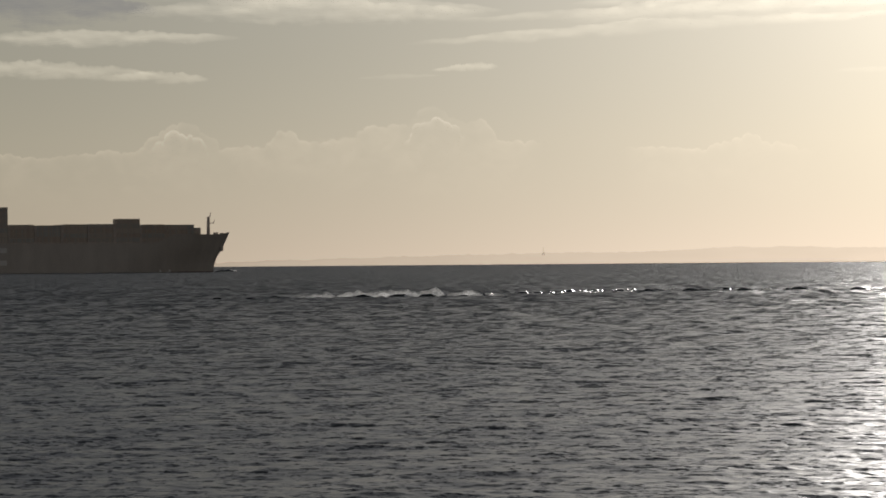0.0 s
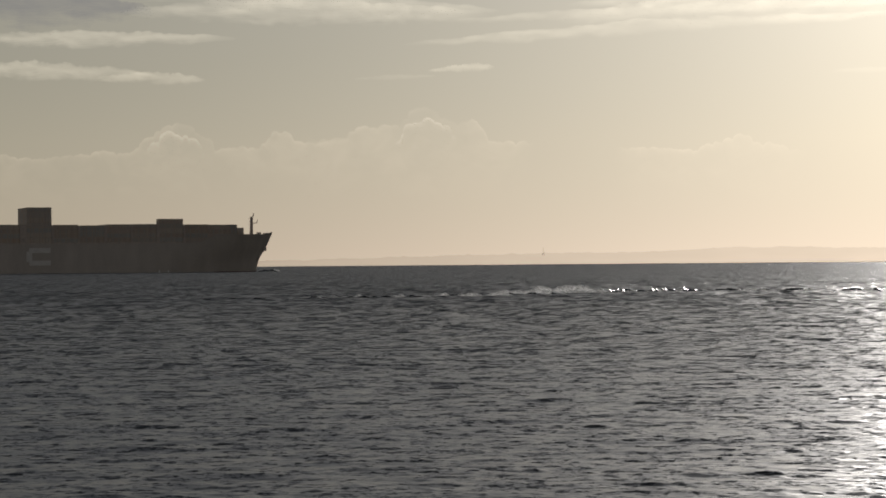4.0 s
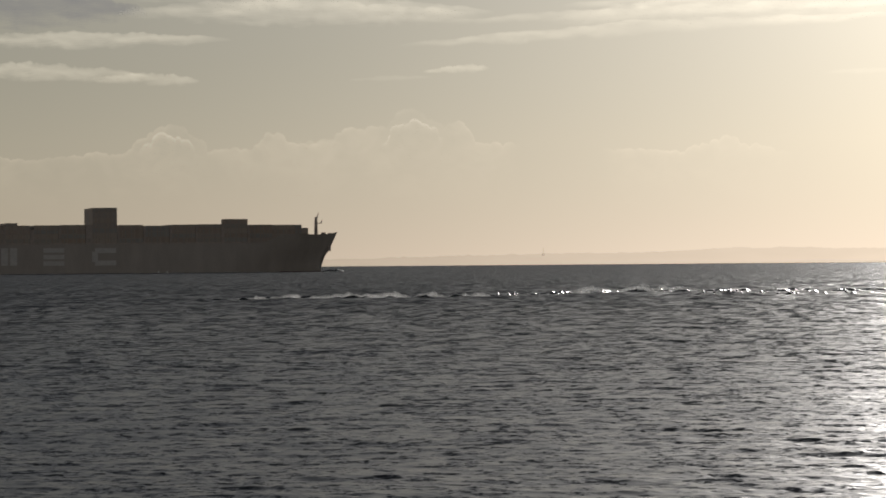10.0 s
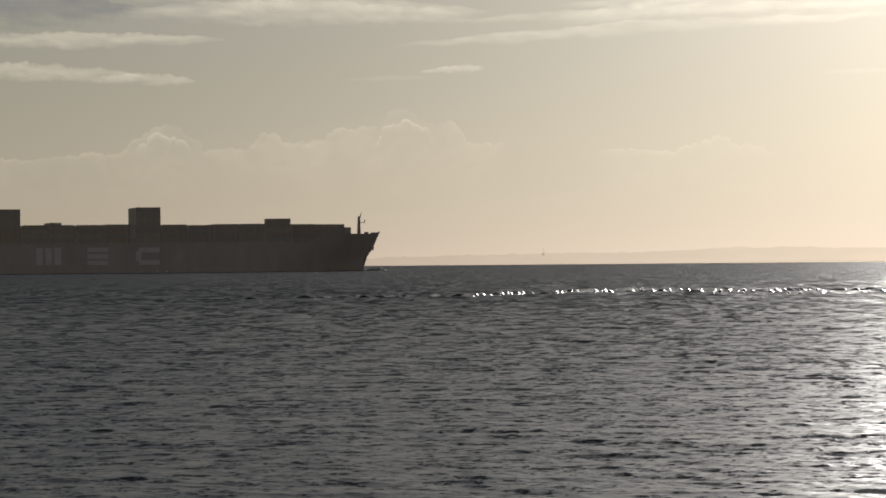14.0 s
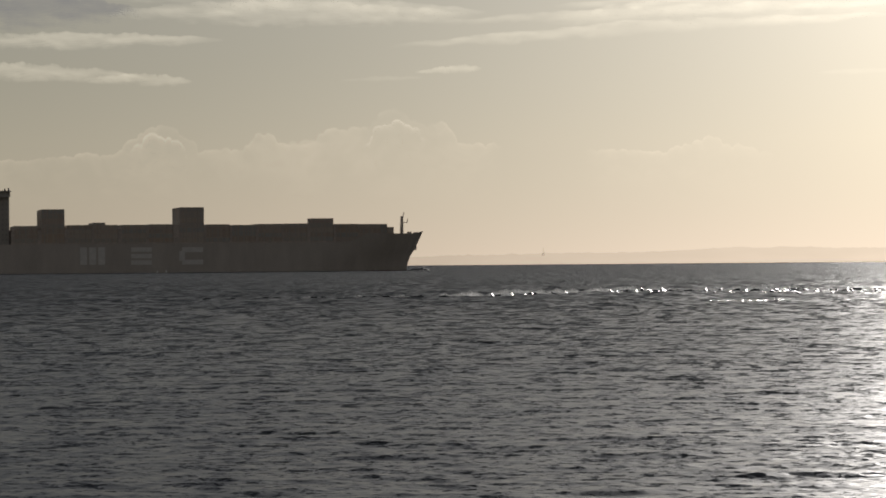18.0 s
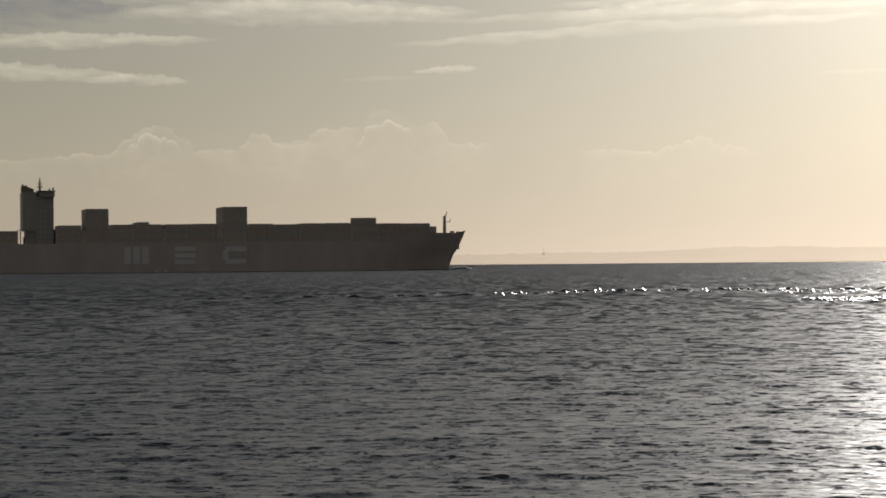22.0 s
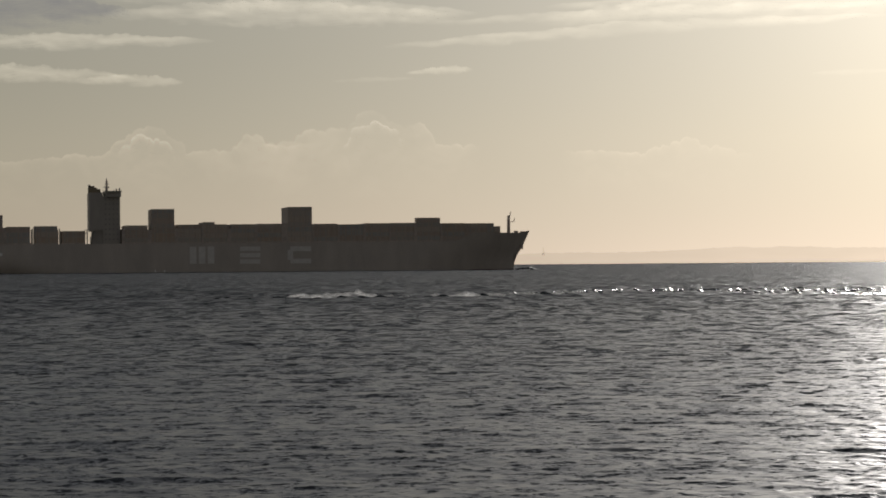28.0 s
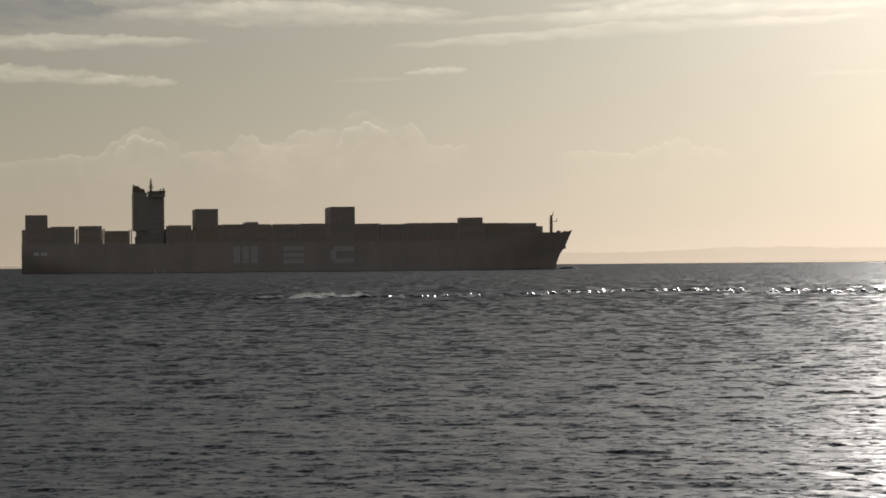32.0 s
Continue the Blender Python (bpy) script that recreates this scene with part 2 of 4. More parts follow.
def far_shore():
    """The far coast, its bright haze put into the material: see-through, dimming the sky only slightly."""
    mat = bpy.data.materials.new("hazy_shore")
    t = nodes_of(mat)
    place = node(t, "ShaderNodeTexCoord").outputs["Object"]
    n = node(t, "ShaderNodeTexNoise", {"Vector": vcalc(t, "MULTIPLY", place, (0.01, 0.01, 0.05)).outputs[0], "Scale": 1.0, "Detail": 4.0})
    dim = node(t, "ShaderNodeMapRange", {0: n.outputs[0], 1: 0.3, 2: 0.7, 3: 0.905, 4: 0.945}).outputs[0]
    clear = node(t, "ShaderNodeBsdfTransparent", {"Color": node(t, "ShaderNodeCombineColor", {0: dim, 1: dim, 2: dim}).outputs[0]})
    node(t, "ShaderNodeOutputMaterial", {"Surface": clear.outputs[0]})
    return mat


HULL = paint("hull_paint", (0.47, 0.42, 0.38), 0.6, 0.0, 0.14, 0.12, 0.1, 3.0)
BOOT = paint("antifouling", (0.14, 0.04, 0.03), 0.7, 0.0, 0.3, 0.2)
DECK = paint("deck_paint", (0.12, 0.07, 0.05), 0.8, 0.0, 0.3, 0.3)
WHITE = paint("white_paint", (0.36, 0.328, 0.30), 0.5, 0.0, 0.12, 0.3, 0.1, 2.0)
NAME = paint("name_paint", (0.85, 0.85, 0.83), 0.5, 0.0, 0.08, 0.6)
LETTER = paint("hull_mark_paint", (0.64, 0.61, 0.58), 0.6, 0.0, 0.15, 0.4)
STEEL = paint("lashing_steel", (0.47, 0.40, 0.355), 0.6, 0.0, 0.3, 0.5)
BUFF = paint("funnel_paint", (0.22, 0.18, 0.12), 0.6, 0.0, 0.2, 0.4, 0.1, 2.0)
SOOT = paint("soot_black", (0.03, 0.03, 0.03), 0.8, 0.0, 0.3, 0.6)
GLASS = paint("dark_glass", (0.29, 0.275, 0.26), 0.25, 0.0, 0.1, 0.5, 0.0)
BOXES = container_paint()
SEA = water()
FOAM = foam_paint("foam", 0.88, 1.3, 0.5, 0.10)
MIST = foam_paint("foam_mist", 0.88, 1.0, 0.6, 0.05)
DASH = foam_paint("bright_foam", 0.92, 0.4, 0.1, 0.35)
GLINT = paint("glittering_water", (0.02, 0.026, 0.028), 0.40, 0.0, 0.2, 2.0, 0.0)
BROKEN = broken_water()
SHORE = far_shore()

# ---- small builders ----


def mesh_of(name, bm, material, smooth=False):
    me = bpy.data.meshes.new(name)
    bmesh.ops.recalc_face_normals(bm, faces=bm.faces)
    bm.to_mesh(me)
    bm.free()
    me.materials.append(material)
    if smooth:
        me.shade_smooth()
    return me


def part(name, bm, material, parent, label="", smooth=False):
    ob = new(name, bm if isinstance(bm, bpy.types.Mesh) else mesh_of(name, bm, material, smooth))
    ob.parent = parent
    if label:
        ob["label"] = label
    return ob


def box(bm, x0, x1, y0, y1, z0, z1):
    vs = [bm.verts.new((x, y, z)) for z in (z0, z1) for x, y in ((x0, y0), (x1, y0), (x1, y1), (x0, y1))]
    for f in ((0, 3, 2, 1), (4, 5, 6, 7), (0, 1, 5, 4), (1, 2, 6, 5), (2, 3, 7, 6), (3, 0, 4, 7)):
        bm.faces.new([vs[i] for i in f])
    return bm


def boxes(*sizes):
    bm = bmesh.new()
    for s in sizes:
        box(bm, *s)
    return bm


def tube(bm, a, b, r0, r1=None, n=10):
    """A tapered round bar from a to b."""
    a, b = Vector(a), Vector(b)
    r1 = r0 if r1 is None else r1
    turn = (b - a).to_track_quat("Z", "Y").to_matrix()
    rings = []
    for p, r in ((a, r0), (b, r1)):
        rings.append([bm.verts.new(p + turn @ Vector((r * math.cos(i * math.tau / n), r * math.sin(i * math.tau / n), 0))) for i in range(n)])
    for i in range(n):
        bm.faces.new((rings[0][i], rings[0][(i + 1) % n], rings[1][(i + 1) % n], rings[1][i]))
    bm.faces.new(rings[0][::-1])
    bm.faces.new(rings[1])
    return bm


def eased(table, x):
    """Straight-line reading of a short table of (x, value)."""
    return float(np.interp(x, [a for a, _ in table], [b for _, b in table]))


# ---- sea ----
DRIFT = 1.22                       # metres a second at which the chop runs along the shore
REACH = tuple(-x for x in (5000, 2600, 1500, 900))


def sea_rows():
    """Distances of the mesh rows: fine near the shore, wider apart far out."""
    rows, y = [-5000.0, -1500.0, -400.0, -100.0, 0.0, 25.0, 40.0, 46.0], 47.5
    while y < 4930:
        rows.append(y)
        y += max(0.06, min(1.75e-5 * y * y, 60.0))
    return np.array(rows + [4960.0])


def build_sea():
    """One sheet of short-crested wind waves, long enough to run past the view for the whole time."""
    rng = np.random.default_rng(11)
    rows = sea_rows()
    count = 1180
    half = 0.152 * np.maximum(rows, 46.0) + 1.5
    across = np.linspace(0, 1, count)
    fine = -half[:, None] + across[None, :] * (2 * half + DRIFT * 32 + 1.0)[:, None]
    left = np.repeat(np.array([REACH]), len(rows), 0)
    x = np.concatenate([left, fine, -left[:, ::-1]], 1).astype(np.float32)
    y = np.repeat(rows[:, None], x.shape[1], 1).astype(np.float32)
    gap = np.gradient(rows)
    wide = (2 * half + DRIFT * 32) / count
    calm = np.ones(x.shape[1], dtype=np.float32)
    calm[:10], calm[-10:] = 0, 0
    z = np.zeros_like(x)
    dx, dy = np.zeros_like(x), np.zeros_like(x)
    bands = ((0.18, 0.5, 80, 0.076), (0.5, 1.3, 60, 0.064), (1.3, 4.0, 48, 0.038), (4.0, 24.0, 24, 0.012))
    for (short, long, number, slope), spread in zip(bands, (0.5, 0.36, 0.30, 0.4)):
        for i in range(number):
            length = short * (long / short) ** ((i + rng.random()) / number)
            k = math.tau / length
            turn = rng.normal(1.42 if rng.random() < 0.6 else -1.42, spread)
            kx, ky = -k * math.cos(turn), -k * math.sin(turn)
            a = slope * math.sqrt(2.0 / number) * rng.uniform(0.6, 1.4) / k
            level = np.clip(np.minimum(length / (2.2 * np.maximum(gap * abs(math.sin(turn)), 0.02)), length / (2.2 * wide)) - 1.0, 0, 1)
            level[:8] = 0
            if level.max() <= 0:
                continue
            last = int(np.max(np.nonzero(level)[0])) + 1
            s = slice(0, last)
            w = (level[s, None] * calm[None, :] * a).astype(np.float32)
            phase = (kx * x[s] + ky * y[s] + rng.uniform(0, math.tau)).astype(np.float32)
            sn, cs = np.sin(phase), np.cos(phase)
            z[s] += w * sn
            dx[s] += w * cs * (kx / k) * 0.95
            dy[s] += w * cs * (ky / k) * 0.95
    x, y = x + dx, y + dy
    n, m = x.shape
    me = bpy.data.meshes.new("sea")
    verts = np.stack([x, y, z], -1).reshape(-1, 3)
    i = np.arange(n - 1)[:, None] * m
    j = np.arange(m - 1)[None, :]
    quads = np.stack([i + j, i + j + 1, i + m + j + 1, i + m + j], -1).reshape(-1, 4)
    me.vertices.add(len(verts))
    me.vertices.foreach_set("co", verts.astype(np.float32).ravel())
    me.loops.add(quads.size)
    me.loops.foreach_set("vertex_index", quads.astype(np.int32).ravel())
    me.polygons.add(len(quads))
    me.polygons.foreach_set("loop_start", np.arange(0, quads.size, 4, dtype=np.int32))
    me.update(calc_edges=True)
    me.shade_smooth()
    me.materials.append(SEA)
    return tagged(new("water", me), "dark grey choppy sea with wind ripples and sun glitter", "sea", kind="structure")


sea = build_sea()

# ---- far shore ----


def build_shore():
    """Low hills along the far shore, 4.9 km off, with a bumpy tree line."""
    crest = [(-900, 2), (-420, 5), (-180, 11), (60, 16), (160, 17), (300, 18), (400, 21), (440, 24), (560, 25), (610, 22), (720, 22), (1000, 18), (1500, 3)]
    bm = bmesh.new()
    front, back = [], []
    for i in range(601):
        x = -900 + i * 4
        h = eased(crest, x) + 1.6 * noise.noise((x * 0.021, 3.1, 0)) + 1.5 * noise.noise((x * 0.11, 7.7, 0)) + 1.2 * max(0.0, noise.noise((x * 0.31, 2.2, 0)))
        ring = [bm.verts.new((x, y, z)) for y, z in ((4760, -1), (4764, 0.5 * h), (4785, max(h, 1)), (4840, 0.8 * h), (4860, -1))]
        front.append(ring)
    for a, b in zip(front, front[1:]):
        for k in range(4):
            bm.faces.new((a[k], a[k + 1], b[k + 1], b[k]))
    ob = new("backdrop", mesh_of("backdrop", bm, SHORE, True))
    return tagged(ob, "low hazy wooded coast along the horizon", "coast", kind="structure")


build_shore()


def build_chimney():
    """A slim tower on the far shore."""
    base = new("tower", None)
    base.location = (157, 4780, 16)
    bm = bmesh.new()
    tube(bm, (0, 0, -2), (0, 0, 10.5), 1.2, 0.8)
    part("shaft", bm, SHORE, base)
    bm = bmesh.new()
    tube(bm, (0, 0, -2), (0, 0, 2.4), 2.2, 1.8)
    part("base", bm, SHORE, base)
    return tagged(base, "slim hazy tower on the far wooded coast", "tower")


build_chimney()

# ---- ship ----
BEAM = 40.0
STEM = [(-6, 290.0), (0, 293.1), (2.1, 293.2), (6.7, 294.3), (11.9, 297.9), (17.4, 300.4), (21.5, 302.3)]


def sheer(u):
    """Height of the hull's top edge along the ship."""
    return eased([(0, 15.6), (258, 15.6), (268, 20.4), (295.5, 20.2), (299.5, 20.7), (302.3, 21.6)], u)


def half_breadth(u, z):
    tip = eased(STEM, z)
    run = eased([(-6, 66), (0, 60), (8, 56), (16, 51), (21.3, 48)], z)
    b = BEAM / 2
    if u > tip - run:
        s = min(1.0, (u - tip + run) / run)
        b *= max(0.0, 1 - s ** eased([(0, 1.8), (21, 2.6)], z))
    tail = eased([(-6, 60), (0, 34), (6, 14), (12, 3)], z)
    if u < tail:
        b *= eased([(-6, 0.35), (0, 0.62), (6, 0.86), (12, 1.0)], z) * (1 - u / tail) + u / tail
    return b


def build_hull(parent):
    bm = bmesh.new()
    us = [0, 2, 5, 9, 14, 20, 28, 40, 60, 90, 130, 170, 205, 220, 230, 238, 245, 251, 256, 258, 260, 262, 264, 266, 268, 271, 274, 277, 280, 283, 286, 289, 292, 295, 298, 300, 302.3]
    levels = [0.0, 0.12, 0.2, 0.24, 0.36, 0.5, 0.65, 0.8, 0.92, 1.0]
    grid = []
    for u in us:
        top = sheer(u)
        row = []
        for q in levels:
            z = -6 + (top + 6) * q
            tip = eased(STEM, z)
            ux = min(u, tip)
            b = half_breadth(ux, z) if u < tip else 0.0
            row.append((bm.verts.new((ux, BEAM / 2 - b, z)), bm.verts.new((ux, BEAM / 2 + b, z))))
        grid.append(row)
    for a, b in zip(grid, grid[1:]):
        for k in range(len(levels) - 1):
            bm.faces.new((a[k][0], b[k][0], b[k + 1][0], a[k + 1][0]))
            bm.faces.new((a[k][1], a[k + 1][1], b[k + 1][1], b[k][1]))
    for k in range(len(levels) - 1):
        bm.faces.new((grid[0][k][0], grid[0][k + 1][0], grid[0][k + 1][1], grid[0][k][1]))
    bmesh.ops.remove_doubles(bm, verts=bm.verts, dist=0.001)
    hull = part("hull", bm, HULL, parent, "dark weathered steel hull", True)
    # boot topping just above the water
    hull.data.materials.append(BOOT)
    for p in hull.data.polygons:
        if p.center.z < 0.4:
            p.material_index = 1
    # deck, inset under the bulwark
    bm = bmesh.new()
    pairs = []
    for u in us[:-1]:
        z = sheer(u) - 1.2
        uu = min(u, eased(STEM, z) - 0.2)
        b = max(half_breadth(uu, z) - 0.1, 0.02)
        pairs.append((bm.verts.new((uu, BEAM / 2 - b, z)), bm.verts.new((uu, BEAM / 2 + b, z))))
    for a, b in zip(pairs, pairs[1:]):
        bm.faces.new((a[0], b[0], b[1], a[1]))
    part("deck", bm, DECK, parent, "rust-red deck", False)
    return hull


def container_mesh(length, height, width=2.44):
    """A box with corner posts and rails standing proud of recessed sides."""
    bm = boxes((0.06, length - 0.06, 0.05, width - 0.05, 0.08, height - 0.04))
    for z in (0.0, height - 0.16):
        box(bm, 0, length, 0, 0.12, z, z + 0.16)
        box(bm, 0, length, width - 0.12, width, z, z + 0.16)
    for x in (0, length - 0.16):
        for y in (0, width - 0.14):
            box(bm, x, x + 0.16, y, y + 0.14, 0.15, height - 0.15)
    n = int(length / 1.5)
    for i in range(1, n):
        box(bm, i * length / n - 0.25, i * length / n + 0.25, 0.012, 0.06, 0.16, height - 0.16)
    return mesh_of("container", bm, BOXES)


BOX_MESHES = {}


def bay(parent, u0, length, top, base=16.2, near=1.3, columns=15):
    """One bay of stacked containers across the ship; the outer row is built box by box."""
    tiers = max(1, round((top - base) / 2.62))
    step = (top - base) / tiers
    key = (round(length, 1), round(step, 2))
    if key not in BOX_MESHES:
        BOX_MESHES[key] = container_mesh(length, step - 0.03)
    bm = bmesh.new()
    for c in range(1, columns):
        for k in range(tiers):
            y = near + c * 2.5
            box(bm, u0 + 0.02, u0 + length - 0.02, y, y + 2.44, base + k * step, base + (k + 1) * step - 0.03)
    stack = part("cargo_bay", bm, BOXES, parent, "stacked sea containers in mixed dull paints")
    for k in range(tiers):
        ob = part("container", BOX_MESHES[key], None, stack)
        ob.location = (u0, near, base + k * step)
    return stack


def hatch(parent, u0, u1):
    return part("hatch_cover", boxes((u0, u1, 1.2, 38.8, 14.35, 16.19)), STEEL, parent)


def lashing_bridge(parent, u, top, base=14.4):
    """Steel frame that stands between two bays."""
    bm = bmesh.new()
    for y in (0.9, 38.7):
        box(bm, u - 0.3, u + 0.3, y, y + 0.4, base, top)
    for z in (18.8, 21.4, top - 0.25):
        if z < top:
            box(bm, u - 0.1, u + 0.1, 0.9, 39.1, z, z + 0.18)
    return part("lashing_bridge", bm, STEEL, parent)


def lashing_screen(parent, u, top, half, base=14.4):
    """Plated lashing bridge that closes the gap between two bays."""
    bm = boxes((u - half, u + half, 1.0, 39.1, base, top))
    for k in range(12):
        y = 0.88 + k * 3.4
        box(bm, u - half - 0.06, u + half + 0.06, y, y + 0.25, base, top - 0.3)
    return part("lashing_bridge", bm, STEEL, parent)


def build_house(parent):
    """Accommodation block with wheelhouse, wings and windows; the funnel casing stands at its after end."""
    body = part("accommodation", boxes((67.2, 76.4, 5.0, 35.0, 14.4, 41.0), (61.9, 67.19, 7.0, 33.0, 14.4, 23.4), (61.3, 61.89, 7.0, 33.0, 14.4, 19.6)), WHITE, parent, "white painted accommodation block")
    casing = boxes((60.0, 67.19, 5.0, 35.0, 23.4, 43.2), (60.5, 67.19, 5.2, 34.8, 22.6, 23.39))
    part("funnel_casing", casing, WHITE, parent, "plain white engine casing")
    for i in range(9):
        z = 16.6 + i * 2.7
        part("deck_edge", boxes((67.1, 76.5, 4.88, 35.12, z, z + 0.2)), WHITE, body)
        for k in range(4):
            u = 68.2 + k * 2.1
            part("window", boxes((u, u + 0.9, 4.93, 5.02, z + 1.0, z + 1.9)), GLASS, body)
    bridge = part("wheelhouse", boxes((68.6, 76.9, 3.5, 36.5, 40.9, 43.6)), WHITE, parent, "white wheelhouse with dark windows")
    part("roof", boxes((68.2, 77.3, 0.6, 39.4, 43.6, 43.95)), WHITE, bridge)
    part("bridge_wing", boxes((70.2, 76.6, 0.3, 3.5, 40.6, 42.1)), WHITE, bridge)
    part("bridge_wing", boxes((70.2, 76.6, 36.5, 39.7, 40.6, 42.1)), WHITE, bridge)
    for k in range(5):
        u = 69.2 + k * 1.5
        part("window", boxes((u, u + 1.2, 3.44, 3.52, 42.0, 43.2)), GLASS, bridge)
    stack = boxes((60.1, 64.4, 12.0, 28.0, 43.2, 46.4), (64.41, 66.4, 13.0, 27.0, 43.2, 45.7))
    for v in stack.verts:
        if v.co.z > 44:
            v.co.z -= 0.12 * (v.co.x - 60.1)
    funnel = part("funnel", stack, BUFF, parent, "buff funnel with sooty exhaust pipes")
    for u, y, top, r in ((60.9, 15, 47.6, 0.5), (62.0, 18, 46.9, 0.65), (63.1, 21, 47.2, 0.6), (64.3, 24, 46.3, 0.55), (65.6, 17, 45.5, 0.5)):
        part("exhaust_pipe", tube(bmesh.new(), (u, y, 43.5), (u - 0.4, y, top), r), SOOT, funnel)
    part("ladder_rail", tube(bmesh.new(), (60.2, 13.4, 45.3), (59.5, 13.4, 47.6), 0.12), SOOT, funnel)
    mast = part("radar_mast", tube(bmesh.new(), (69.9, 20, 43.9), (69.9, 20, 51.2), 0.75, 0.22), STEEL, parent, "grey radar mast with scanners")
    for z, w in ((46.0, 1.5), (47.6, 1.1), (49.0, 0.7)):
        part("platform", boxes((69.9 - w, 69.9 + w, 20 - w, 20 + w, z, z + 0.25)), STEEL, mast)
        part("scanner", boxes((69.9 - w * 0.9, 69.9 + w * 0.9, 19.85, 20.15, z + 0.5, z + 0.8)), WHITE, mast)
    for u, y, top, r in ((76.1, 4.0, 45.6, 0.55), (75.6, 30, 45.8, 0.5), (73.4, 12, 45.0, 0.15), (67.6, 8, 44.6, 0.2)):
        part("aerial", tube(bmesh.new(), (u, y, 43.9), (u, y, top), r, r * 0.7), STEEL, bridge)
    return body


def build_foremast(parent):
    mast = part("foremast", tube(bmesh.new(), (290.5, 20, 20.0), (290.6, 20, 29.8), 0.95, 0.7), STEEL, parent, "grey foremast with lamp platform")
    part("topmast", tube(bmesh.new(), (291.2, 20, 29.4), (291.9, 20, 32.0), 0.3, 0.16), STEEL, mast)
    part("platform", boxes((291.0, 293.6, 19.0, 21.0, 26.2, 26.5)), STEEL, mast)
    part("lamp_bracket", tube(bmesh.new(), (293.4, 20, 26.4), (293.9, 20, 28.2), 0.25, 0.18), STEEL, mast)
    for k in range(9):
        part("ladder_rung", boxes((289.3, 289.7, 19.7, 20.3, 21.2 + k, 21.3 + k)), STEEL, mast)
    return mast


def hull_marks(parent):
    """Three large pale marks painted on the side, as plain bars."""
    y0, y1 = -0.06, 0.01
    for u in (113.2, 118.0, 122.8):
        part("hull_mark", boxes((u, u + 3.6, y0, y1, 4.6, 13.8)), LETTER, parent, "pale painted upright bar")
    for z in (4.4, 7.8, 11.3):
        part("hull_mark", boxes((140.2, 151.2, y0, y1, z, z + 2.3)), LETTER, parent, "pale painted level bar")
    for z in (4.3, 10.9):
        part("hull_mark", boxes((167.4, 178.6, y0, y1, z, z + 2.6)), LETTER, parent, "pale painted level bar")
    part("hull_mark", boxes((165.9, 168.9, y0, y1, 6.2, 11.6)), LETTER, parent, "pale painted upright bar")


def stern_name(parent):
    """The unreadable name on the quarter, as two plain bars."""
    for u0, u1 in ((6.4, 9.4), (10.2, 13.6)):
        part("name_bar", boxes((u0, u1, -0.05, 0.01, 9.6, 11.2)), NAME, parent, "small pale bar of worn lettering")


def build_ship():
    ship = new("container_ship", None)
    tagged(ship, "large dark loaded container ship under way on the sea", "ship")
    build_hull(ship)
    hull_marks(ship)
    stern_name(ship)
    # after bays
    part("stern_bulwark", boxes((0.2, 3.0, 1.0, 39.0, 14.4, 23.3)), STEEL, ship)
    for u0, size, top in ((2.0, 11.9, 31.3), (15.9, 12.4, 25.1), (30.8, 12.0, 25.3), (45.2, 12.0, 22.6)):
        hatch(ship, u0 - 0.4, u0 + size + 0.4)
        bay(ship, u0, size, top)
    lashing_screen(ship, 14.9, 24.6, 0.9)
    for u, top in ((29.6, 23.8), (44.0, 23.8), (58.6, 23.4)):
        lashing_bridge(ship, u, top)
    build_house(ship)
    # bays ahead of the house
    plan = [(78.7, 12.1, 25.4), (93.2, 12.0, 34.1), (106.9, 12.7, 25.7), (120.9, 12.6, 25.7), (135.6, 12.7, 25.7), (150.0, 12.6, 25.9),
            (166.6, 12.8, 34.9), (180.7, 12.6, 25.7), (194.6, 12.6, 25.3), (208.8, 12.6, 25.8), (222.5, 12.6, 25.9),
            (236.9, 12.6, 25.9), (250.8, 12.6, 25.6), (263.8, 12.6, 25.5), (276.8, 3.6, 25.5), (280.6, 3.4, 23.8)]
    for u0, size, top in plan:
        inset = 1.3 if u0 < 245 else (4.5 if u0 < 260 else (6.5 if u0 < 270 else 9.0))
        if u0 < 245:
            hatch(ship, u0 - 0.3, u0 + size + 0.3)
            bay(ship, u0, size, top)
        else:
            bay_narrow(ship, u0, size, top, inset)
    bay(ship, 236.9, 12.6, 28.6, 25.92, columns=4)
    lashing_screen(ship, 164.6, 25.8, 1.8)
    bay(ship, 120.9, 5.9, 26.95, 25.72)
    for u, top in ((77.7, 23.4), (92.0, 23.0), (105.9, 23.8), (120.2, 25.5), (134.5, 23.4), (149.1, 25.4), (180.1, 25.4), (193.9, 25.2),
                   (208.0, 25.2), (221.9, 25.6), (236.2, 25.7), (250.2, 25.4)):
        after = max([77.0] + [u0 + size for u0, size, _ in plan if u0 + size < u + 0.5])
        fore = min(u0 for u0, _, _ in plan if u0 > u - 0.5)
        lashing_screen(ship, (after + fore) / 2, top, max(0.3, (fore - after) / 2 - 0.14))
    build_foremast(ship)
    # forecastle rail and gear
    part("anchor_windlass", boxes((293.9, 295.3, 17, 23, 19.0, 21.3)), STEEL, ship)
    part("bow_rail", boxes((297.0, 299.6, 19.9, 20.1, 20.2, 21.0)), STEEL, ship)
    part("anchor", boxes((296.6, 298.2, 17.6, 18.6, 11.2, 13.6)), STEEL, ship)
    return ship


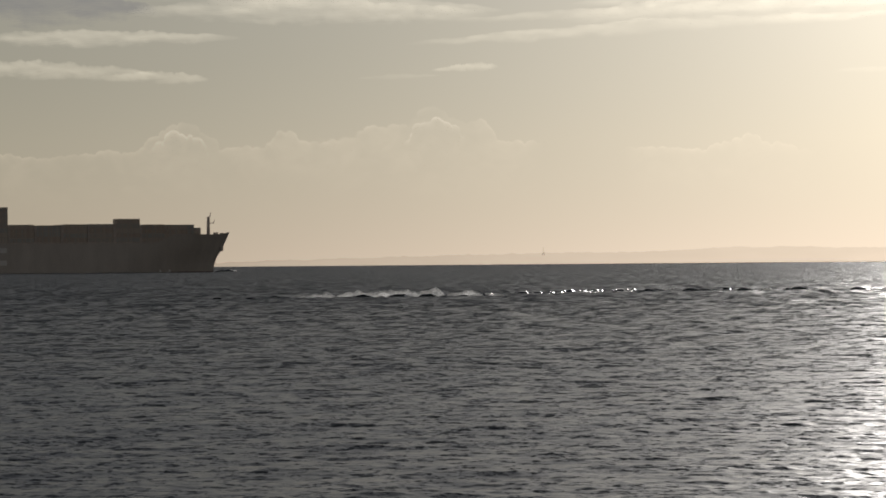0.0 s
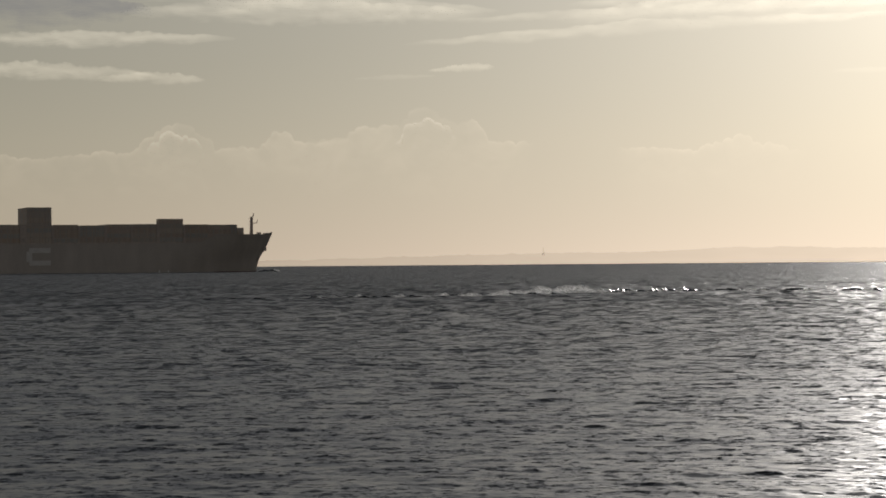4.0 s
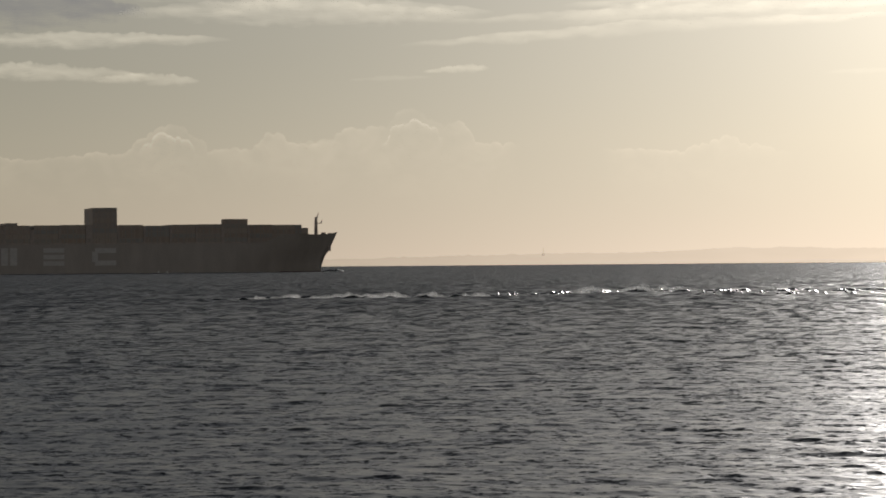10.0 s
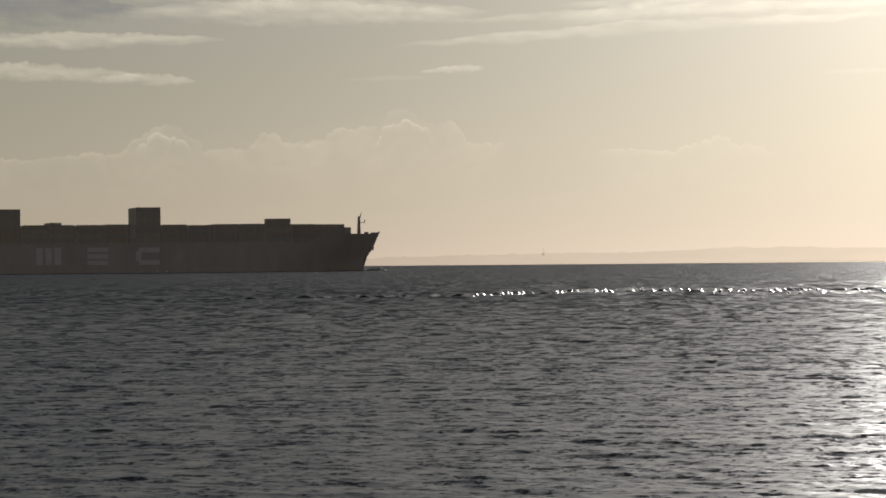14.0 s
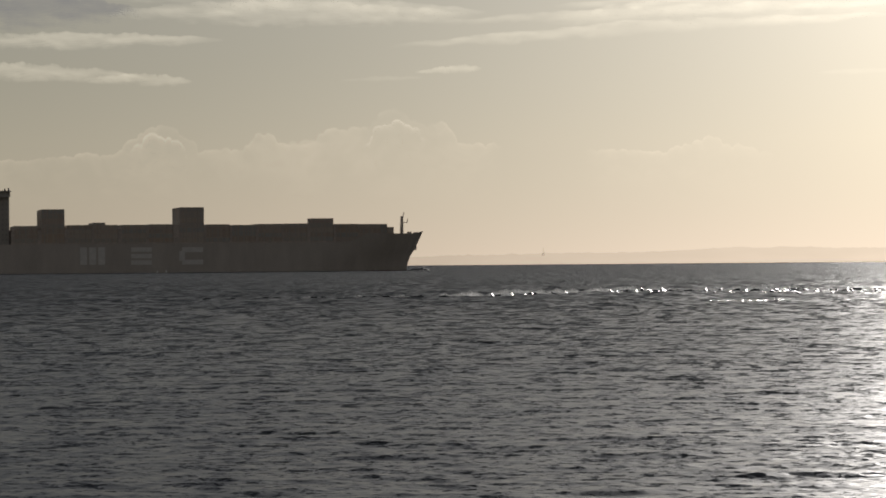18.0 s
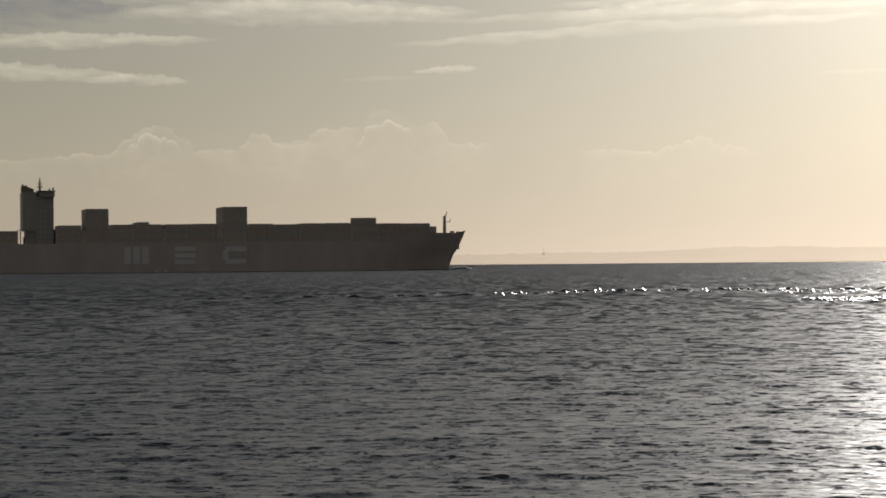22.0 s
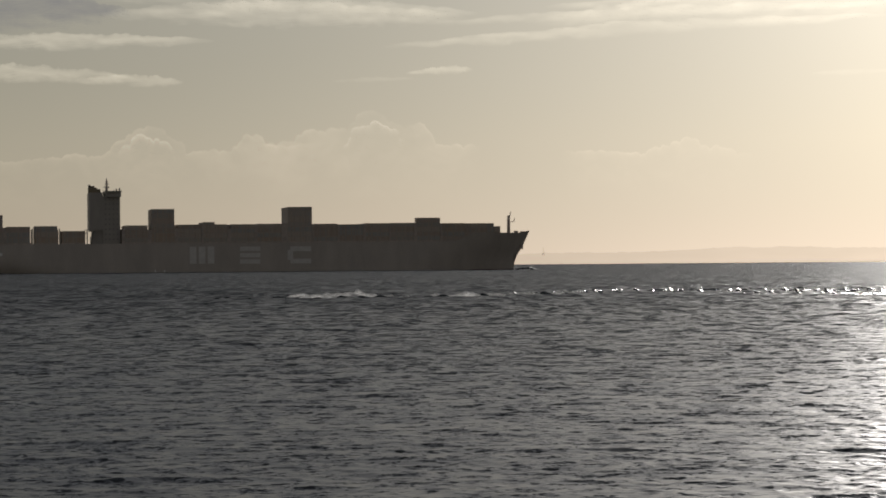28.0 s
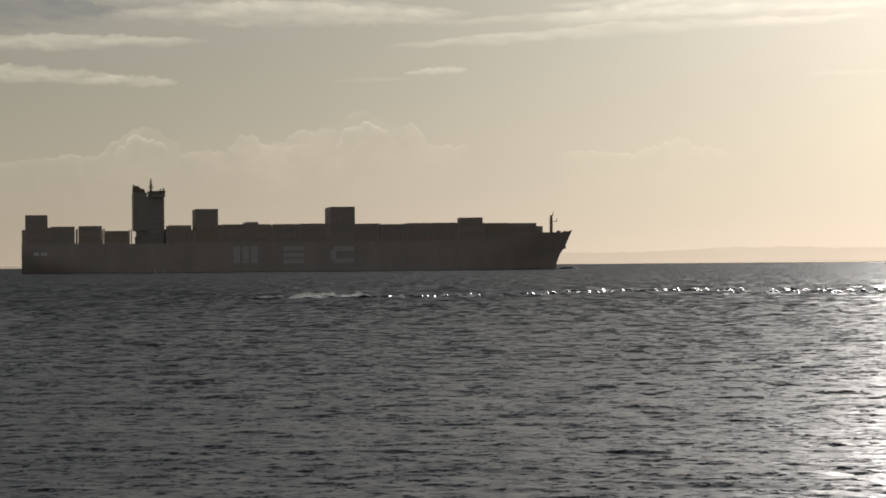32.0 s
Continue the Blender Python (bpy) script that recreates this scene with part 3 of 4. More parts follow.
def bay_narrow(parent, u0, length, top, inset):
    """A bay over the fining bow: fewer boxes across."""
    base = 16.2 if u0 < 260 else 18.0
    tiers = max(1, round((top - base) / 2.62))
    step = (top - base) / tiers
    key = (round(length, 1), round(step, 2))
    if key not in BOX_MESHES:
        BOX_MESHES[key] = container_mesh(length, step - 0.03)
    columns = int((40 - 2 * inset) / 2.5)
    bm = bmesh.new()
    for c in range(1, columns):
        for k in range(tiers):
            y = inset + c * 2.5
            box(bm, u0 + 0.02, u0 + length - 0.02, y, y + 2.44, base + k * step, base + (k + 1) * step - 0.03)
    part("hatch_cover", boxes((u0 - 0.3, u0 + length + 0.3, inset, 40 - inset, 14.3, base - 0.01)), STEEL, parent)
    stack = part("cargo_bay", bm, BOXES, parent, "stacked sea containers in mixed dull paints")
    for k in range(tiers):
        ob = part("container", BOX_MESHES[key], None, stack)
        ob.location = (u0, inset, base + k * step)
    return stack


ship = build_ship()

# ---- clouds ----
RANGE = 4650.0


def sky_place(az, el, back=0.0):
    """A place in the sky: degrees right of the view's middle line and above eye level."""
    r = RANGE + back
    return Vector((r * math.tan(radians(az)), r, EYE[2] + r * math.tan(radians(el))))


def lens_mesh(name, top, bottom, az0, az1, material, depth=25.0, nx=120, nz=10):
    """A closed, gently swollen sheet between two outlines, with a span map along (u) and up (v)."""
    verts, uvs, levels, faces = [], [], [], []
    for side in (-1, 1):
        for i in range(nx + 1):
            u = i / nx
            az = az0 + (az1 - az0) * u
            hi, lo = top(u), bottom(u)
            for k in range(nz + 1):
                v = k / nz
                el = lo + (hi - lo) * v
                swell = depth * math.sqrt(max(0.0, 4 * v * (1 - v))) * math.sqrt(max(0.0, 4 * u * (1 - u)))
                verts.append(sky_place(az, el, side * swell))
                uvs.append((u, v))
                levels.append((el - lo, hi - el))
    m = (nx + 1) * (nz + 1)
    for side in (0, 1):
        for i in range(nx):
            for k in range(nz):
                a = side * m + i * (nz + 1) + k
                quad = (a, a + nz + 1, a + nz + 2, a + 1)
                faces.append(quad if side == 0 else quad[::-1])
    me = bpy.data.meshes.new(name)
    me.from_pydata(verts, [], faces)
    me.uv_layers.new(name="span")
    me.uv_layers.new(name="level")
    index = np.zeros(len(me.loops), dtype=np.int32)
    me.loops.foreach_get("vertex_index", index)
    me.uv_layers["span"].data.foreach_set("uv", np.array(uvs, dtype=np.float32)[index].ravel())
    me.uv_layers["level"].data.foreach_set("uv", np.array(levels, dtype=np.float32)[index].ravel())
    me.materials.append(material)
    me.shade_smooth()
    return me


CLOUDS = []


def streak(az0, az1, low0, low1, thick, material, label, seed, peak=0.4):
    """A drawn-out streak of thin cloud, thickest at peak and ragged along its edges."""
    def shape(u):
        return (min(u / peak, (1 - u) / (1 - peak)) if 0 < u < 1 else 0.0) ** 0.45

    def mid(u):
        return low0 + (low1 - low0) * u + 0.10 * thick * noise.noise((u * 4, seed, 0))

    def top(u):
        return mid(u) + thick * shape(u) * (0.55 + 0.18 * noise.noise((u * 14, seed, 5)) + 0.10 * noise.noise((u * 45, seed, 6)))

    def bottom(u):
        return mid(u) - thick * shape(u) * (0.45 + 0.15 * noise.noise((u * 10, seed, 9)) + 0.07 * noise.noise((u * 37, seed, 3)))

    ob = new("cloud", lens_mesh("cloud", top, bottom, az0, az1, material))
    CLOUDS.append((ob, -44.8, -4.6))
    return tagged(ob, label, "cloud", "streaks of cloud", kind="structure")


def heap(az0, az1, line0, line1, foot, puffs, material, label, seed, drift=-106.8):
    """A bank of heaped cloud: rounded puffs on an uneven top line, fading out below."""
    rng = random.Random(int(seed))

    def mound(az):
        line = line0 + (line1 - line0) * (az - az0) / (az1 - az0) + 0.05 * noise.noise((az * 0.9, seed, 0))
        return max([line] + [line + (crown - line) * max(0.0, 1 - ((az - at) / (1.35 * r)) ** 2) ** 0.6 for at, crown, r in puffs])

    rounds = []
    for _ in range(int(15 * (az1 - az0))):
        a, s = rng.uniform(az0, az1), rng.uniform(0.04, 0.15)
        rounds.append((a, mound(a) - s * rng.uniform(0.5, 1.0), s))

    def top(u):
        az = az0 + (az1 - az0) * u
        el = mound(az) - 0.03
        for a, mid, s in rounds:
            d = az - a
            if abs(d) < s:
                el = max(el, mid + math.sqrt(s * s - d * d))
        return el + 0.008 * noise.noise((az * 16, seed, 2))

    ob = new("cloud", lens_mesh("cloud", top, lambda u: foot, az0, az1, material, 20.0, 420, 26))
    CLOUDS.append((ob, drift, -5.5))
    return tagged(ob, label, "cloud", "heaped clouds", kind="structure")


G = 2.2                           # level of the clouds' own glow against the exposure
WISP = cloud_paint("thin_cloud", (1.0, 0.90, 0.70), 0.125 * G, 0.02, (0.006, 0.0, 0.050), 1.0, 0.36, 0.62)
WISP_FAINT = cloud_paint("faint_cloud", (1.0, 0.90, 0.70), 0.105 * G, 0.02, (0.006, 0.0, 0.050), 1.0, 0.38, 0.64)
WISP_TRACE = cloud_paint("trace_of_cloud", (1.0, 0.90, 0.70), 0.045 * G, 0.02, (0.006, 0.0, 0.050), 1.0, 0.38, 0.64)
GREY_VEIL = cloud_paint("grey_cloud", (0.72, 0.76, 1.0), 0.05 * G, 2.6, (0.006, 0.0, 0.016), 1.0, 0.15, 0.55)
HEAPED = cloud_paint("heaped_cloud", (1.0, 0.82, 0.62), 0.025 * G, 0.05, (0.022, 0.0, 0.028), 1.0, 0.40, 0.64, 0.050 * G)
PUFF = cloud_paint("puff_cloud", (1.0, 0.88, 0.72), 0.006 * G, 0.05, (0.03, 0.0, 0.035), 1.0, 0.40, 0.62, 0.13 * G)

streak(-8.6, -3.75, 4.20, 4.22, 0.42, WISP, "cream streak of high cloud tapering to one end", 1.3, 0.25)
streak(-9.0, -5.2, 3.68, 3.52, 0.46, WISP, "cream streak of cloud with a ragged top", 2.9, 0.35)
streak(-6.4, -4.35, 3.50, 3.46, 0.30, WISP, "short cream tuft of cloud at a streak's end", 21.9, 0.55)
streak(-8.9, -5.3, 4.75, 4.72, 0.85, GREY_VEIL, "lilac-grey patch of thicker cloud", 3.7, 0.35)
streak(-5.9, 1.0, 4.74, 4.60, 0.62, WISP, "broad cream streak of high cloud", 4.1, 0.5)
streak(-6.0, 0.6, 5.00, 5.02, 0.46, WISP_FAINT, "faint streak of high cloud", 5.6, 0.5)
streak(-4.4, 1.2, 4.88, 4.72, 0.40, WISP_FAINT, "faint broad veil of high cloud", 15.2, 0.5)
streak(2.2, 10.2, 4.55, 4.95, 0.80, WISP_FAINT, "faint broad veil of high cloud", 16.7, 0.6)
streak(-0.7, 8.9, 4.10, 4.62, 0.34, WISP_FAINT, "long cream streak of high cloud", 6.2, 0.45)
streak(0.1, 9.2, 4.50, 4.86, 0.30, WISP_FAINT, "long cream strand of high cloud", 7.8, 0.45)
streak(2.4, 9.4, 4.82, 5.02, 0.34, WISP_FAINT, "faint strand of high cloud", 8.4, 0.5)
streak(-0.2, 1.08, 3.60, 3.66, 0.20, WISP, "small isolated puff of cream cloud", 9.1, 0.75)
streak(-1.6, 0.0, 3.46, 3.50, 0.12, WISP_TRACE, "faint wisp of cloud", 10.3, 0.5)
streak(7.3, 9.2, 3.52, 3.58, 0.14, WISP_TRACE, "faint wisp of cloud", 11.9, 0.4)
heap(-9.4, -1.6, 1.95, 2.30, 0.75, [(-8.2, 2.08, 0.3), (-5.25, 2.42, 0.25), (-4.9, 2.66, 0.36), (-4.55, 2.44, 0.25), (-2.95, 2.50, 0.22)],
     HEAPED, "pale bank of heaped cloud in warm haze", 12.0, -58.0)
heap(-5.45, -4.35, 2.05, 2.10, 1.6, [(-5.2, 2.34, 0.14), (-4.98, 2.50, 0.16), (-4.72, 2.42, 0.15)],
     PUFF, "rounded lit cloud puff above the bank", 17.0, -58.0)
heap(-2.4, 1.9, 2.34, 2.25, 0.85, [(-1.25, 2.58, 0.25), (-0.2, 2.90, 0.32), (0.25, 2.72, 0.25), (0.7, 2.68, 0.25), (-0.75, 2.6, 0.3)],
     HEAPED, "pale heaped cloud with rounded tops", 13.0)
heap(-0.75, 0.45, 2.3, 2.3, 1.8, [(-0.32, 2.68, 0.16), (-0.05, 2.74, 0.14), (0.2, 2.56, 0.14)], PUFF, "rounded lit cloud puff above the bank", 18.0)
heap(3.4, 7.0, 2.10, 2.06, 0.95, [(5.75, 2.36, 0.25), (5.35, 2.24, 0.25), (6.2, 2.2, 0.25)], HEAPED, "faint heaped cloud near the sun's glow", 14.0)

# ---- breaking waves on the bar ----
BAR = [(-25, 366), (-17.1, 369), (-6.2, 373), (5.7, 380), (17.4, 408), (26.7, 424), (38.3, 418), (66, 408), (120, 400)]


def wave_face(length, height, depth, seed, lean=0.25, nx=40, ny=14):
    """A short steep hump of water, rough all over, its crest leaning with the wind."""
    bm = bmesh.new()
    grid = []
    for i in range(nx + 1):
        u = i / nx * 2 - 1
        x = u * 0.5 * length
        along = max(0.0, 1 - abs(u + lean * (1 - u * u)) ** 2.2)
        crest = along * (0.8 + 0.45 * noise.noise((x * 0.9, seed, 0)) + 0.22 * noise.noise((x * 2.6, seed, 2)))
        row = []
        for k in range(ny + 1):
            v = k / ny * 2 - 1
            y = v * depth
            chop = 0.10 * noise.noise((x * 2.4, y * 2.6, seed)) + 0.05 * noise.noise((x * 5.6, y * 5.0, seed + 4))
            z = height * crest * (math.exp(-((v - 0.1) / 0.45) ** 2) + chop)
            row.append(bm.verts.new((x, y, z - 0.25 * v * v - 0.12 * u * u)))
        grid.append(row)
    for a, b in zip(grid, grid[1:]):
        for k in range(ny):
            bm.faces.new((a[k], b[k], b[k + 1], a[k + 1]))
    return bm


def veil(length, height, seed, bulge=0.5, rise=1.0, ragged=1.0, nx=90, nz=8, peak=0.75):
    """Thrown foam that streams back from a crest: a ragged bulging curl, highest towards its fore end, with the sun behind it."""
    bm = bmesh.new()
    rings = []
    for i in range(nx + 1):
        u = i / nx
        x = (u - 0.5) * length
        body = (min(1.0, u / peak) ** rise) * min(1.0, (1 - u) / (0.72 * (1 - peak))) ** 0.6
        tall = body * (0.95 + ragged * (0.42 * noise.noise((x * 0.8, seed, 1)) + 0.30 * noise.noise((x * 2.0, seed, 3)) + 0.10 * noise.noise((x * 5.0, seed, 8))))
        tall = height * max(0.04, tall)
        ring = []
        for k in range(nz + 1):
            v = k / nz
            out = bulge * math.cos(0.5 * math.pi * v) * (1 + 0.5 * noise.noise((x * 1.8, v * 2.5, seed)))
            ring.append(bm.verts.new((x - 0.35 * tall * v * v, -out, -0.25 + (tall + 0.25) * math.sin(0.5 * math.pi * v))))
        rings.append(ring)
    for a, b in zip(rings, rings[1:]):
        for k in range(nz):
            bm.faces.new((a[k], b[k], b[k + 1], a[k + 1]))
    return bm


def roller(length, height, depth, seed, nx=96, ny=14):
    """Tumbling white water: a lumpy roll with a ragged top that thins to nothing in places."""
    bm = bmesh.new()
    rings = []
    for i in range(nx + 1):
        u = i / nx
        x = (u - 0.5) * length
        env = math.sin(math.pi * min(max(u, 0.004), 0.996)) ** 0.45
        tall = 0.70 + 0.50 * noise.noise((x * 0.4, seed, 1)) + 0.34 * noise.noise((x * 1.1, seed, 3)) + 0.12 * noise.noise((x * 2.8, seed, 8))
        tall = height * env * min(max(tall, 0.08), 1.15)
        ring = []
        for k in range(ny + 1):
            a = math.pi * (0.56 + 0.86 * k / ny)
            lump = 1 + 0.30 * noise.noise((x * 2.6, 2.0 * math.cos(a), 2.0 * math.sin(a) + seed)) + 0.06 * noise.noise((x * 7.0, 4 * math.cos(a), 4 * math.sin(a) + seed))
            y = depth * 0.5 * math.cos(a) * lump * (0.35 + 0.65 * tall / height)
            z = tall * (0.42 + 0.58 * math.sin(a) * lump)
            ring.append(bm.verts.new((x + 0.25 * z + 0.08 * noise.noise((x * 6, a, seed)), y - 0.3 * z, z - 0.05)))
        rings.append(ring)
    for a, b in zip(rings, rings[1:]):
        for k in range(ny):
            bm.faces.new((a[k], a[k + 1], b[k + 1], b[k]))
    return bm


def spray(length, low, high, count, rng, size=0.06):
    """Flung drops and shreds of foam."""
    bm = bmesh.new()
    for _ in range(count):
        x = rng.uniform(-0.5, 0.5) * length
        z = low + (high - low) * rng.random() ** 1.8 * math.cos(math.pi * x / length)
        r = size * rng.uniform(0.4, 1.4)
        c = Vector((x, rng.uniform(-0.6, 0.6), z))
        p = [bm.verts.new(c + Vector((rng.uniform(-1, 1), rng.uniform(-1, 1), rng.uniform(-1, 1))).normalized() * r) for _ in range(3)]
        bm.faces.new(p)
    return bm


MOVERS = []


# when and where the bar breaks: begins, full, fades, ends (seconds); bearing at the begin and the end, half width (degrees); strength
EARLY = [(-3, -1, 1.5, 4.5, -0.6, -1.1, 1.7, 1.0), (0.5, 2, 3.4, 5.2, 1.45, 1.9, 1.3, 1.1), (4, 5.5, 6.5, 8.5, 1.9, 2.9, 1.6, 0.9),
         (4.5, 5.5, 7, 8.2, -1.5, -1.9, 1.5, 0.7), (7.2, 8.5, 9.6, 11.8, -1.5, -1.3, 2.0, 0.75), (7, 8.7, 11.2, 12.9, 3.0, 4.0, 1.3, 0.95),
         (10.8, 12, 12.4, 14.5, -1.7, -1.5, 1.6, 0.45), (10.8, 12, 14, 16.5, 3.1, 4.4, 1.7, 0.6)]
LATE = [(16, 17.5, 18.6, 20.5, 1.7, 2.6, 2.0, 0.8), (16, 17.5, 22, 24.5, 5.2, 7.7, 1.0, 0.9), (22.5, 24.4, 25.5, 26.6, -2.4, -2.5, 0.6, 0.5),
        (26, 27.5, 29, 30.2, -2.1, -2.3, 0.75, 0.85), (29.4, 30.7, 31.3, 33, -1.8, -1.9, 0.7, 0.9), (30.8, 32, 33, 34, -2.6, -2.5, 0.6, 1.0),
        (22.5, 24, 25, 27, 1.5, 1.9, 1.0, 0.5), (22.5, 24, 34, 36, 6.8, 7.0, 1.4, 0.6), (26.5, 28, 30, 31.5, 1.2, 1.5, 1.4, 0.4)]


def stirred(bearing, t):
    """How strongly the sea breaks on the bar at a bearing and a time."""
    most = eased([(-3.5, 0.0), (-2.5, 0.12), (8, 0.16)], bearing)          # it never lies quite still
    for t0, t1, t2, t3, b0, b1, half, strength in EARLY + LATE:
        if t0 < t < t3:
            middle = b0 + (b1 - b0) * (t - t0) / (t3 - t0)
            near = 1 - abs(bearing - middle) / (half * 1.25)
            if near > 0:
                most = max(most, strength * min(1.0, 2.2 * near) * eased([(t0, 0), (t1, 1), (t2, 1), (t3, 0)], t))
    return most


def bearing_place(bearing, off=0.0):
    """The point of the bar at a bearing right of the view's middle line, in degrees; off: metres beyond it."""
    x = 0.0
    for _ in range(6):
        x = eased(BAR, x) * math.tan(radians(bearing))
    return x, eased(BAR, x) + off


def ride(ob, bearing, off, tall, level, seed, every=1.0):
    """Keys a wave of the bar: it stands up by level(t), from nothing to one, rocks, and slips slowly along the bar."""
    x, y = bearing_place(bearing, off)
    rows = []
    for i in range(int(32 / every) + 1):
        t = every * i
        up = min(1.0, max(0.0, level(t)) * (0.9 + 0.18 * math.sin(1.7 * t + seed * 2.3))) ** 0.55
        rows.append((t, pose(x + 0.8 * math.sin(0.45 * t + seed), y, 0.10 - (tall + 0.25) * (1 - up), 0, 3 * math.sin(1.3 * t + seed), 0)))
    MOVERS.append((ob, rows))


def breaker(bearing, off, length, height, seed):
    """One short sea of the bar: a dark steep face, foam streaming from its crest, and drops."""
    rng = random.Random(int(seed * 10))
    base = new("breaking_wave", None)
    part("wave_face", wave_face(length * 0.8, height * 0.42, 1.0, seed), BROKEN, base, "dark steep wave face", True)
    part("white_water", veil(length * 1.35, height, seed, 0.5, 0.6), FOAM, base, "ragged streaming white water", True).location = (-0.1 * length, 1.0, 0)
    part("foam_edge", veil(length * 0.4, height * 0.5, seed + 9, 0.2, 0.4, 1.4, 40, 5), DASH, base, "thin bright line of foam", True).location = (0.25 * length, -0.9, 0)
    part("spray", spray(length * 0.9, height * 0.5, height * 1.15, 26, rng, 0.03), FOAM, base)["kind"] = "stuff"
    tagged(base, "low dark-faced breaking wave with grey-white foam on the sea", "breaking wave", "breakers on the bar")
    ride(base, bearing, off, height, lambda t: stirred(bearing, t), seed)


def bar_wave(bearing, off, length, height, seed, share):
    """A steep unbroken wave of the bar that catches the sun."""
    crest = new("wave", mesh_of("wave", wave_face(length, height, 0.9, seed, 0.3, 30, 10), BROKEN, True))
    tagged(crest, "steep dark unbroken wave with sun glints", "wave", "waves along the bar")
    ride(crest, bearing, off, height, lambda t: min(1.0, share + 0.7 * stirred(bearing, t)) * (0.75 + 0.25 * math.sin(0.6 * t + seed)), seed)


def flank(length, depth, fall, climb, seed, nx=10, ny=6):
    """A pointed wavelet: a smooth flank that falls by `fall` to one side and climbs by `climb` from its foot, a short steep side behind it."""
    bm = bmesh.new()
    grid = []
    for i in range(nx + 4):
        u = (i - 3) / nx
        x = u * length if u > 0 else 0.35 * u * length
        row = []
        for k in range(ny + 2):
            v = min(k / ny, 1.0) * 2 - 1
            y = v * depth + (0.25 if k > ny else 0.0)
            z = fall * (length - x) + climb * y if u >= 0 else fall * length + climb * y + 3.0 * x
            z += 0.03 * noise.noise((x * 2.2, y * 1.8, seed)) - 0.5 * climb * depth - 0.10 * length * max(0.0, 2 * abs(u - 0.5) - 0.5)
            row.append(bm.verts.new((x - 0.5 * length, y, z if k <= ny else z - 0.6)))
        grid.append(row)
    for a, b in zip(grid, grid[1:]):
        for k in range(ny + 1):
            bm.faces.new((a[k], b[k], b[k + 1], a[k + 1]))
    return bm


# how thickly the wavelets flash: from which bearing to which, and how many of them, over the seconds; and those towards the sun
NEAR_END = [(0, 1.0), (3, 0.9), (6, 2.5), (9, 1.5), (12, 0.3), (15, 0.6), (18, 1.0), (24, 0.6), (28, 1.0), (30, 0.0), (32, -1.4)]
FAR_END = [(0, 3.6), (3, 4.4), (6, 5.5), (8, 8.6), (32, 8.6)]
SHARE = [(0, 0.85), (1.5, 0.8), (3, 0.5), (6, 0.55), (9, 0.6), (12, 0.9), (15, 0.75), (18, 0.75), (22, 0.55), (24, 0.42), (28, 0.3), (31, 0.3), (32, 0.45)]
SUNWARD = [(0, 0.0), (7, 0.15), (12, 0.65), (17, 0.95), (24, 0.95), (32, 0.8)]


def flashing(bearing, t):
    share = eased(SHARE, t) if eased(NEAR_END, t) < bearing < eased(FAR_END, t) else 0.0
    return max(share, eased(SUNWARD, t)) if bearing > 5.2 else share


def sun_flank(bearing, rng, spread=1.0):
    """The fall and the climb of a flank that throws the sun to the shore from this bearing, a little off at random."""
    aside, up = radians(SUN_AZ - bearing), math.sin(radians(SUN_EL)) + 0.01
    return 0.98 * math.sin(aside) / up + spread * rng.uniform(-0.26, 0.26), (1 - 0.98 * math.cos(aside)) / up + spread * rng.uniform(-0.02, 0.16)


def glint(bearing, off, length, seed):
    """A small pointed wavelet whose flank flashes in the sun, now and then."""
    rng = random.Random(int(seed * 10))
    fall, climb = sun_flank(bearing, rng)
    length = min(length, 0.34 / max(fall, 0.1))
    cap = new("whitecap", mesh_of("whitecap", flank(length, 0.12 + 0.6 * rng.random() ** 2, fall, climb, seed), GLINT, True))
    tagged(cap, "small pointed wavelet flashing in the sun", "whitecap", "glittering wavelets along the bar")
    shift = rng.uniform(0, 4)
    odds = [rng.random() for _ in range(12)]

    def level(t):
        into = (t + shift) / 4.0
        return (1.0 if odds[int(into)] < eased([(-1, 0.35), (2, 0.5), (3.6, 0.9)], bearing) * flashing(bearing, t) else 0.0) * min(1.0, 4 * (into % 1.0), 4 * (1 - into % 1.0))

    ride(cap, bearing, off, fall * length, lambda t: level(t) * (0.55 + 0.45 * odds[0]), seed)


def running_crest(label, length, seed, track):
    """A longer crest that runs before the wind, its small flanks all flashing; track: seconds, bearing, distance and how far it stands up."""
    rng = random.Random(int(seed * 10))
    crest = new("breaking_wave", None)
    for k in range(int(length / 0.11)):
        fall, climb = sun_flank(track[5][1], rng, 0.25)
        size = min(rng.uniform(0.5, 1.1), 0.22 / max(0.1, fall))
        part("glittering_face", flank(size, rng.uniform(0.15, 0.4), max(0.1, fall), climb, seed + k), GLINT, crest, "wave flank glittering in the sun", True).location = ((k + 0.5) * 0.11 - 0.5 * length, rng.uniform(-18.0, 4.0), -0.03)
    part("white_water", veil(length * 1.1, 0.34, seed, 0.4, 0.4, 1.2, 110, 7), DASH, crest, "thin bright line of foam", True).location = (0, 1.6, 0)
    tagged(crest, label, "breaking wave", "running crests")
    MOVERS.append((crest, [(t, pose(d * math.tan(radians(b)), d, 0.10 - 0.7 * (1 - up))) for t, b, d, up in track]))


